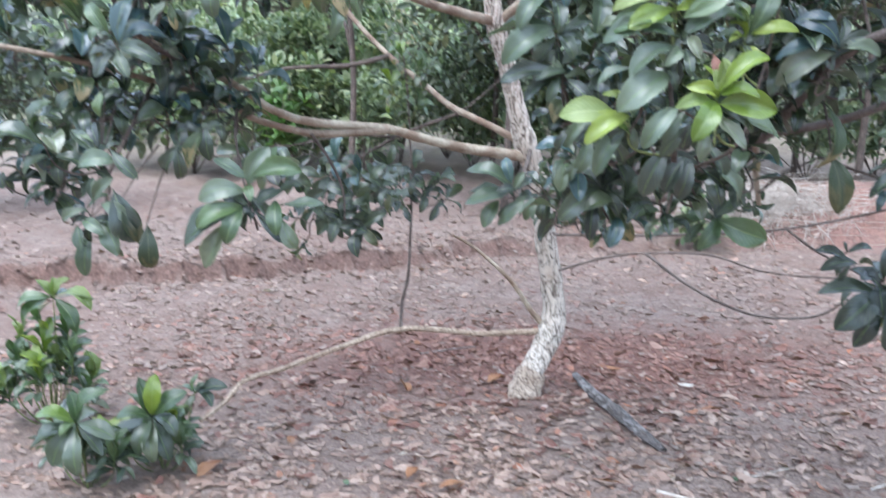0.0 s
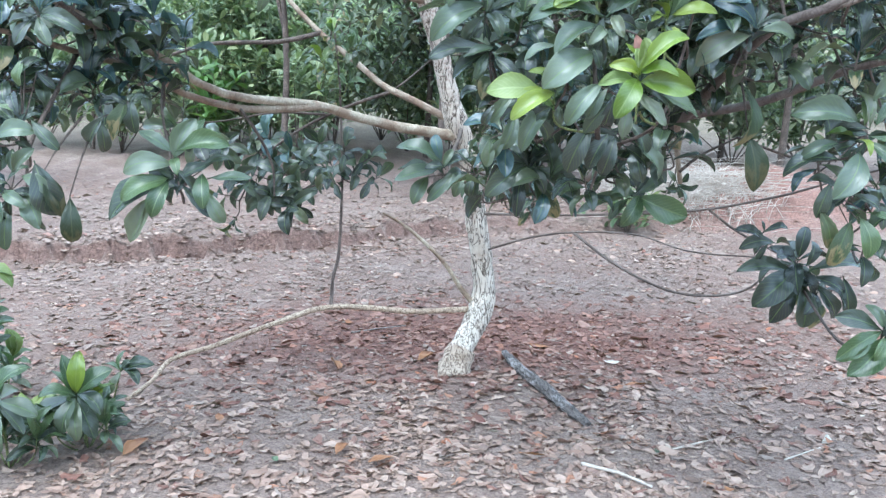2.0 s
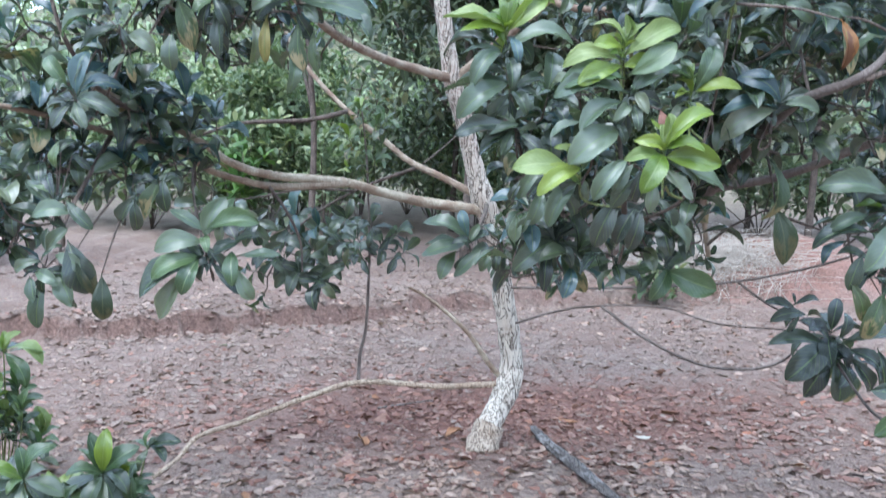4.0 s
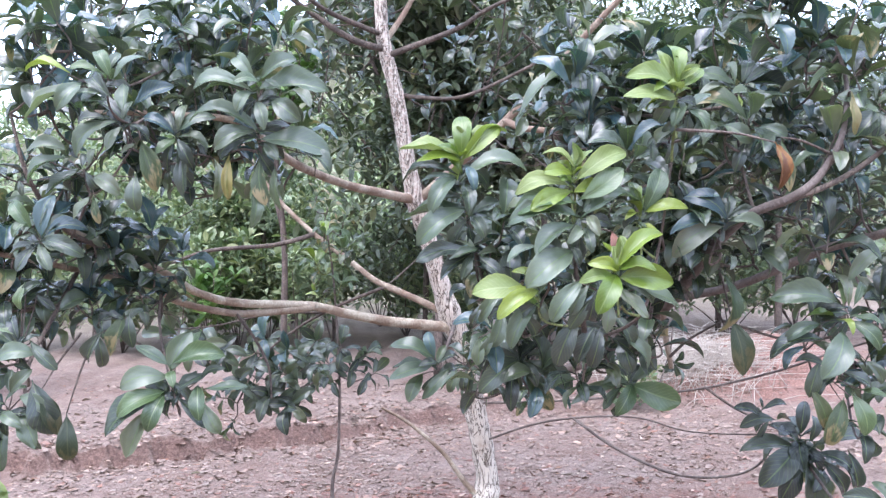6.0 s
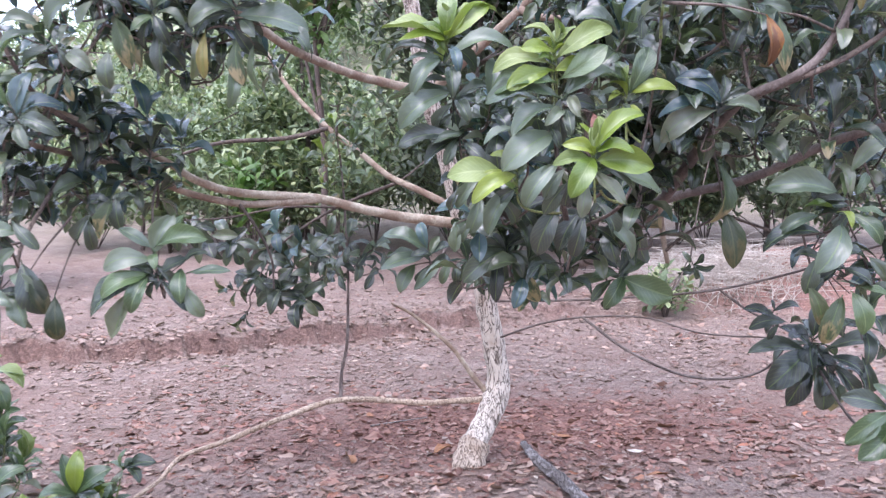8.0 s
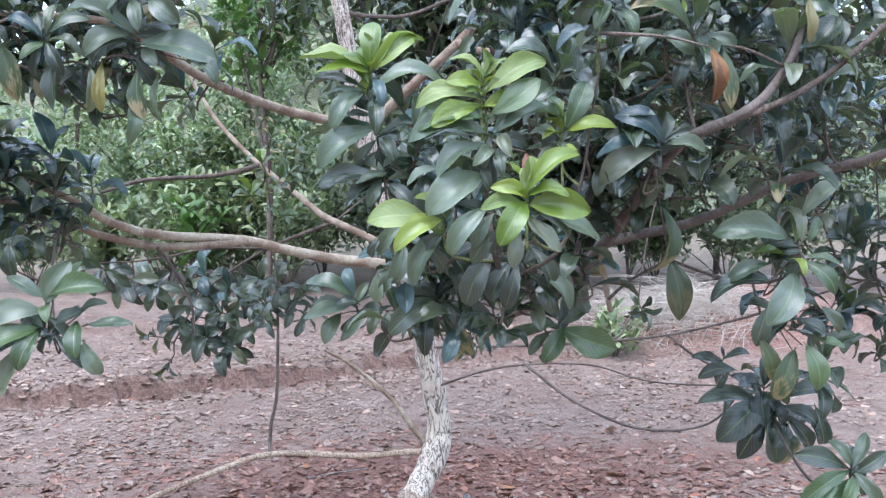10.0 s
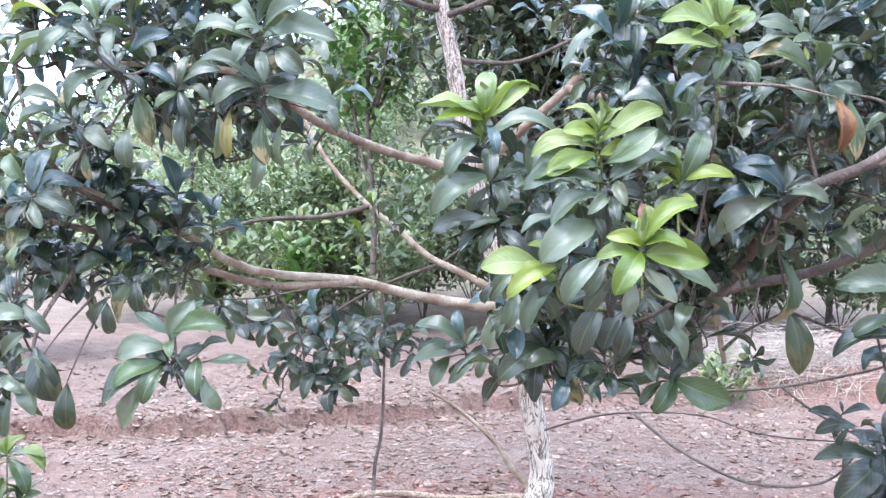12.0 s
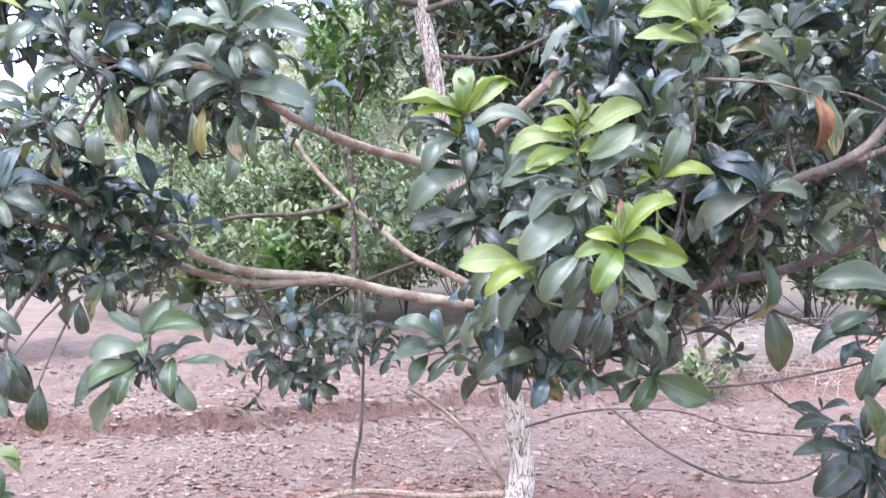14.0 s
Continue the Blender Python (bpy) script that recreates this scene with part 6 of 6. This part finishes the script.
# ---- on the ground ----
def dead_branch():
    """A split, flattened length of grey wood, thin at its far end and widest before the middle."""
    z = earth_z(0.8, 4.4)
    ob = thing("dead_branch", (0.82, 4.42, z), "dark grey split weathered branch lying on the leaf litter", "dead branch")
    line = smooth_line([(0.70, 5.0, earth_z(0.70, 5.0) + 0.035), (0.74, 4.72, earth_z(0.74, 4.72) + 0.03), (0.82, 4.48, z + 0.028), (0.90, 4.25, earth_z(0.9, 4.25) + 0.022), (0.985, 4.05, earth_z(0.985, 4.05) + 0.010)], 12)
    n = len(line)
    for name, shift, wide, high in (("stem", 0.0, 1.0, 0.6), ("split_slab", 0.028, 0.6, 0.45)):
        first, last = (0, n) if name == "stem" else (n // 5, int(n * 0.9))
        piece = [p + Vector((shift, 0, -0.008 * (shift > 0))) for p in line[first:last]]
        m = len(piece)
        radii = [wide * (0.010 + 0.027 * math.sin(math.pi * (0.06 + 0.86 * (k / (m - 1)))) ** 0.7) for k in range(m)]
        verts, faces = tube(piece, radii, 9, 0.42, 3.0 + shift * 90)
        flat = []
        for k, q in enumerate(verts):
            c = piece[k // 9]
            flat.append((q.x, q.y, c.z + (q.z - c.z) * high))
        part(name, mesh_of(name, flat, faces, WOOD_GREY, smooth=False), ob)


dead_branch()


def stick(a, b, r, label, material=BARK_GREY):
    ob = thing("stick", (a[0], a[1], earth_z(*a)), label, "stick", "sticks on the ground")
    c = ((a[0] + b[0]) / 2 + 0.02, (a[1] + b[1]) / 2 + 0.02)
    me, line = limb_mesh("stem", [(*p, earth_z(*p) + r + 0.006) for p in (a, c, b)], r, r * 0.5, material, 6, 0.2, 6)
    part("stem", me, ob)


stick((0.86, 3.58), (1.10, 3.36), 0.010, "pale dry stick on the leaf litter", STRAW)
stick((1.75, 3.62), (1.98, 3.78), 0.005, "thin dry stick on the leaf litter", STRAW)
stick((1.30, 3.75), (1.52, 3.86), 0.005, "thin dry stick on the leaf litter", STRAW)
stick((-0.2, 5.6), (0.15, 5.75), 0.006, "thin grey stick on the earth")

litter_rng = random.Random(909)


def lying(x, y, size, flat=0.25, lift=0.007):
    w = litter_rng.uniform(0, 6.283)
    d = Vector((math.cos(w), math.sin(w), litter_rng.uniform(-0.08, 0.10)))
    up = Vector((litter_rng.gauss(0, flat), litter_rng.gauss(0, flat), 1))
    return aim(Vector((x, y, earth_z(x, y) + lift * litter_rng.uniform(0.4, 1.6))) - d * size * 0.5, d, up, size)


def fallen_leaf(x, y, size, kind, label, k):
    v, f, uv = CURLED[k % 12]
    ob = new("fallen_leaf", mesh_of("fallen_leaf", v, f, LEAF[kind], uv))
    ob.matrix_world = lying(x, y, size, 0.2, 0.02) @ Matrix.Diagonal((0.75, 1, 1, 1))
    tagged(ob, label, "leaf", "fallen leaves that stand out")


for k, (x, y, s) in enumerate(((-1.02, 3.72, 0.17), (-0.74, 4.12, 0.10), (0.02, 3.62, 0.12), (1.38, 3.38, 0.12), (0.66, 3.66, 0.10), (-0.22, 5.85, 0.12), (-0.25, 4.86, 0.14), (0.25, 4.95, 0.14), (-0.15, 3.72, 0.12), (0.95, 5.3, 0.13), (1.35, 4.6, 0.11))):
    fallen_leaf(x, y, s * 1.15, "rust", "fallen rust orange leaf on the earth", k)
for k, (x, y, s) in enumerate(((2.02, 3.84, 0.2), (0.52, 3.95, 0.06), (1.30, 4.95, 0.10), (-1.36, 3.62, 0.07), (-1.5, 7.3, 0.09), (-0.2, 3.9, 0.05))):
    fallen_leaf(x, y, s, "pale", "pale bleached fallen leaf on the earth", k + 3)
fallen_leaf(-0.42, 3.62, 0.06, "fresh", "small fresh green leaf on the earth", 2)
fallen_leaf(1.22, 3.72, 0.05, "fresh", "small fresh green leaf on the earth", 5)


def leaf_litter():
    brown, grey, red, dust = Heap(DRY), Heap(DRY), Heap(DRY), Heap(DRY)
    spots = [(litter_rng.uniform(-3.5, 4.5), litter_rng.uniform(2.2, 9.2), litter_rng.uniform(0.25, 0.8)) for _ in range(90)]

    def one(x, y, lo, hi):
        size = lo + (hi - lo) * litter_rng.random() ** (1.0 if y < 4.6 else 1.5)
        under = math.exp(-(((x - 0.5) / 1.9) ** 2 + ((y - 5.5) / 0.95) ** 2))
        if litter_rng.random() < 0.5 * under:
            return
        # Farther back, more leaves go to the copy with dimmer light painted in.
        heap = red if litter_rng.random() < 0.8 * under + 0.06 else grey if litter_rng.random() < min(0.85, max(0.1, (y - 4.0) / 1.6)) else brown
        heap.leaf(lying(x, y, size, 0.2), litter_rng.randrange(26))

    def bare(x, y):
        return noise.noise((x * 1.5, y * 1.5, 7.0)) + 0.6 * noise.noise((x * 4.5, y * 4.5, 3.0)) + 0.35 * noise.noise((x * 11, y * 11, 5.0)) < 0.04

    for k in range(17000):
        x, y = litter_rng.gauss(0.4, 2.0), litter_rng.gauss(3.7, 1.35)
        if not bare(x, y) or litter_rng.random() < 0.3:
            one(x, y, 0.05, 0.13)
    for k in range(2200):
        one(litter_rng.gauss(0.4, 3.0), litter_rng.gauss(0.5, 2.2), 0.05, 0.14)
    for k in range(3200):
        cx, cy, r = spots[litter_rng.randrange(len(spots))]
        one(cx + litter_rng.gauss(0, 0.5) * r, cy + litter_rng.gauss(0, 0.5) * r, 0.045, 0.13)
    for k in range(11000):
        x, y = litter_rng.gauss(0.4, 3.0), litter_rng.gauss(7.2, 1.7)
        if not bare(x, y) or litter_rng.random() < 0.3:
            one(x, y, 0.04, 0.13)
    for k in range(13000):
        x, y = litter_rng.gauss(-0.8, 3.4), litter_rng.gauss(9.8, 1.9)
        one(x, y, 0.02, 0.12)
    for k in range(2600):
        x = litter_rng.uniform(-5, 4)
        one(x, float(np.interp(x, BANK_X, BANK_Y)) + litter_rng.gauss(0.1, 0.3), 0.04, 0.13)
    for k in range(30000):
        one(litter_rng.gauss(0.2, 3.2), litter_rng.gauss(5.6, 2.8), 0.010, 0.042)
    ob = new("leaf_litter", brown.mesh("leaf_litter", LEAF["litter"]))
    tagged(ob, "dry brown and pinkish fallen leaves strewn over the earth", "leaf litter", kind="stuff")
    ob = new("weathered_litter", grey.mesh("weathered_litter", LEAF["litter_dim"]))
    tagged(ob, "grey brown fallen leaves, darkened in colour for the dimmer ground behind", "leaf litter", kind="stuff")
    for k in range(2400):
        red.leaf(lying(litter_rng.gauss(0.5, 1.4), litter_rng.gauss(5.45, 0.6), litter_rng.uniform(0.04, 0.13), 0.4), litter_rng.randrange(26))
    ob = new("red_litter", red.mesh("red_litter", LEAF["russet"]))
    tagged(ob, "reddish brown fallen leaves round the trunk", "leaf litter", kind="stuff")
    for k in range(1300):
        x, y = litter_rng.gauss(0.2, 3.0), litter_rng.gauss(5.8, 2.8)
        if 5.0 < y < 6.8 and litter_rng.random() < 0.7:
            continue
        dust.leaf(lying(x, y, litter_rng.uniform(0.012, 0.045), 0.5), litter_rng.randrange(26))
    ob = new("litter_chips", dust.mesh("litter_chips", CHIP))
    tagged(ob, "pale dry chips and bleached leaf scraps on the earth", "litter", kind="stuff")


leaf_litter()


def dry_grass():
    stems = Stems()
    for k in range(800):
        x, y = litter_rng.gauss(3.4, 0.45), litter_rng.gauss(10.6, 0.35)
        z = earth_z(x, y)
        a = (litter_rng.gauss(0, 0.4), litter_rng.gauss(0, 0.3))
        h = litter_rng.uniform(0.08, 0.42)
        stems.add([(x, y, z - 0.02), (x + a[0] * 0.4, y + a[1] * 0.4, z + h * 0.7), (x + a[0] * 1.3, y + a[1] * 1.3, z + h * 0.8)], 0.005, 0.002, 3, 2)
    ob = new("dry_grass", stems.mesh("dry_grass", STRAW))
    tagged(ob, "tangle of pale dry grass and stems on the slope", "dry grass", kind="stuff")


dry_grass()
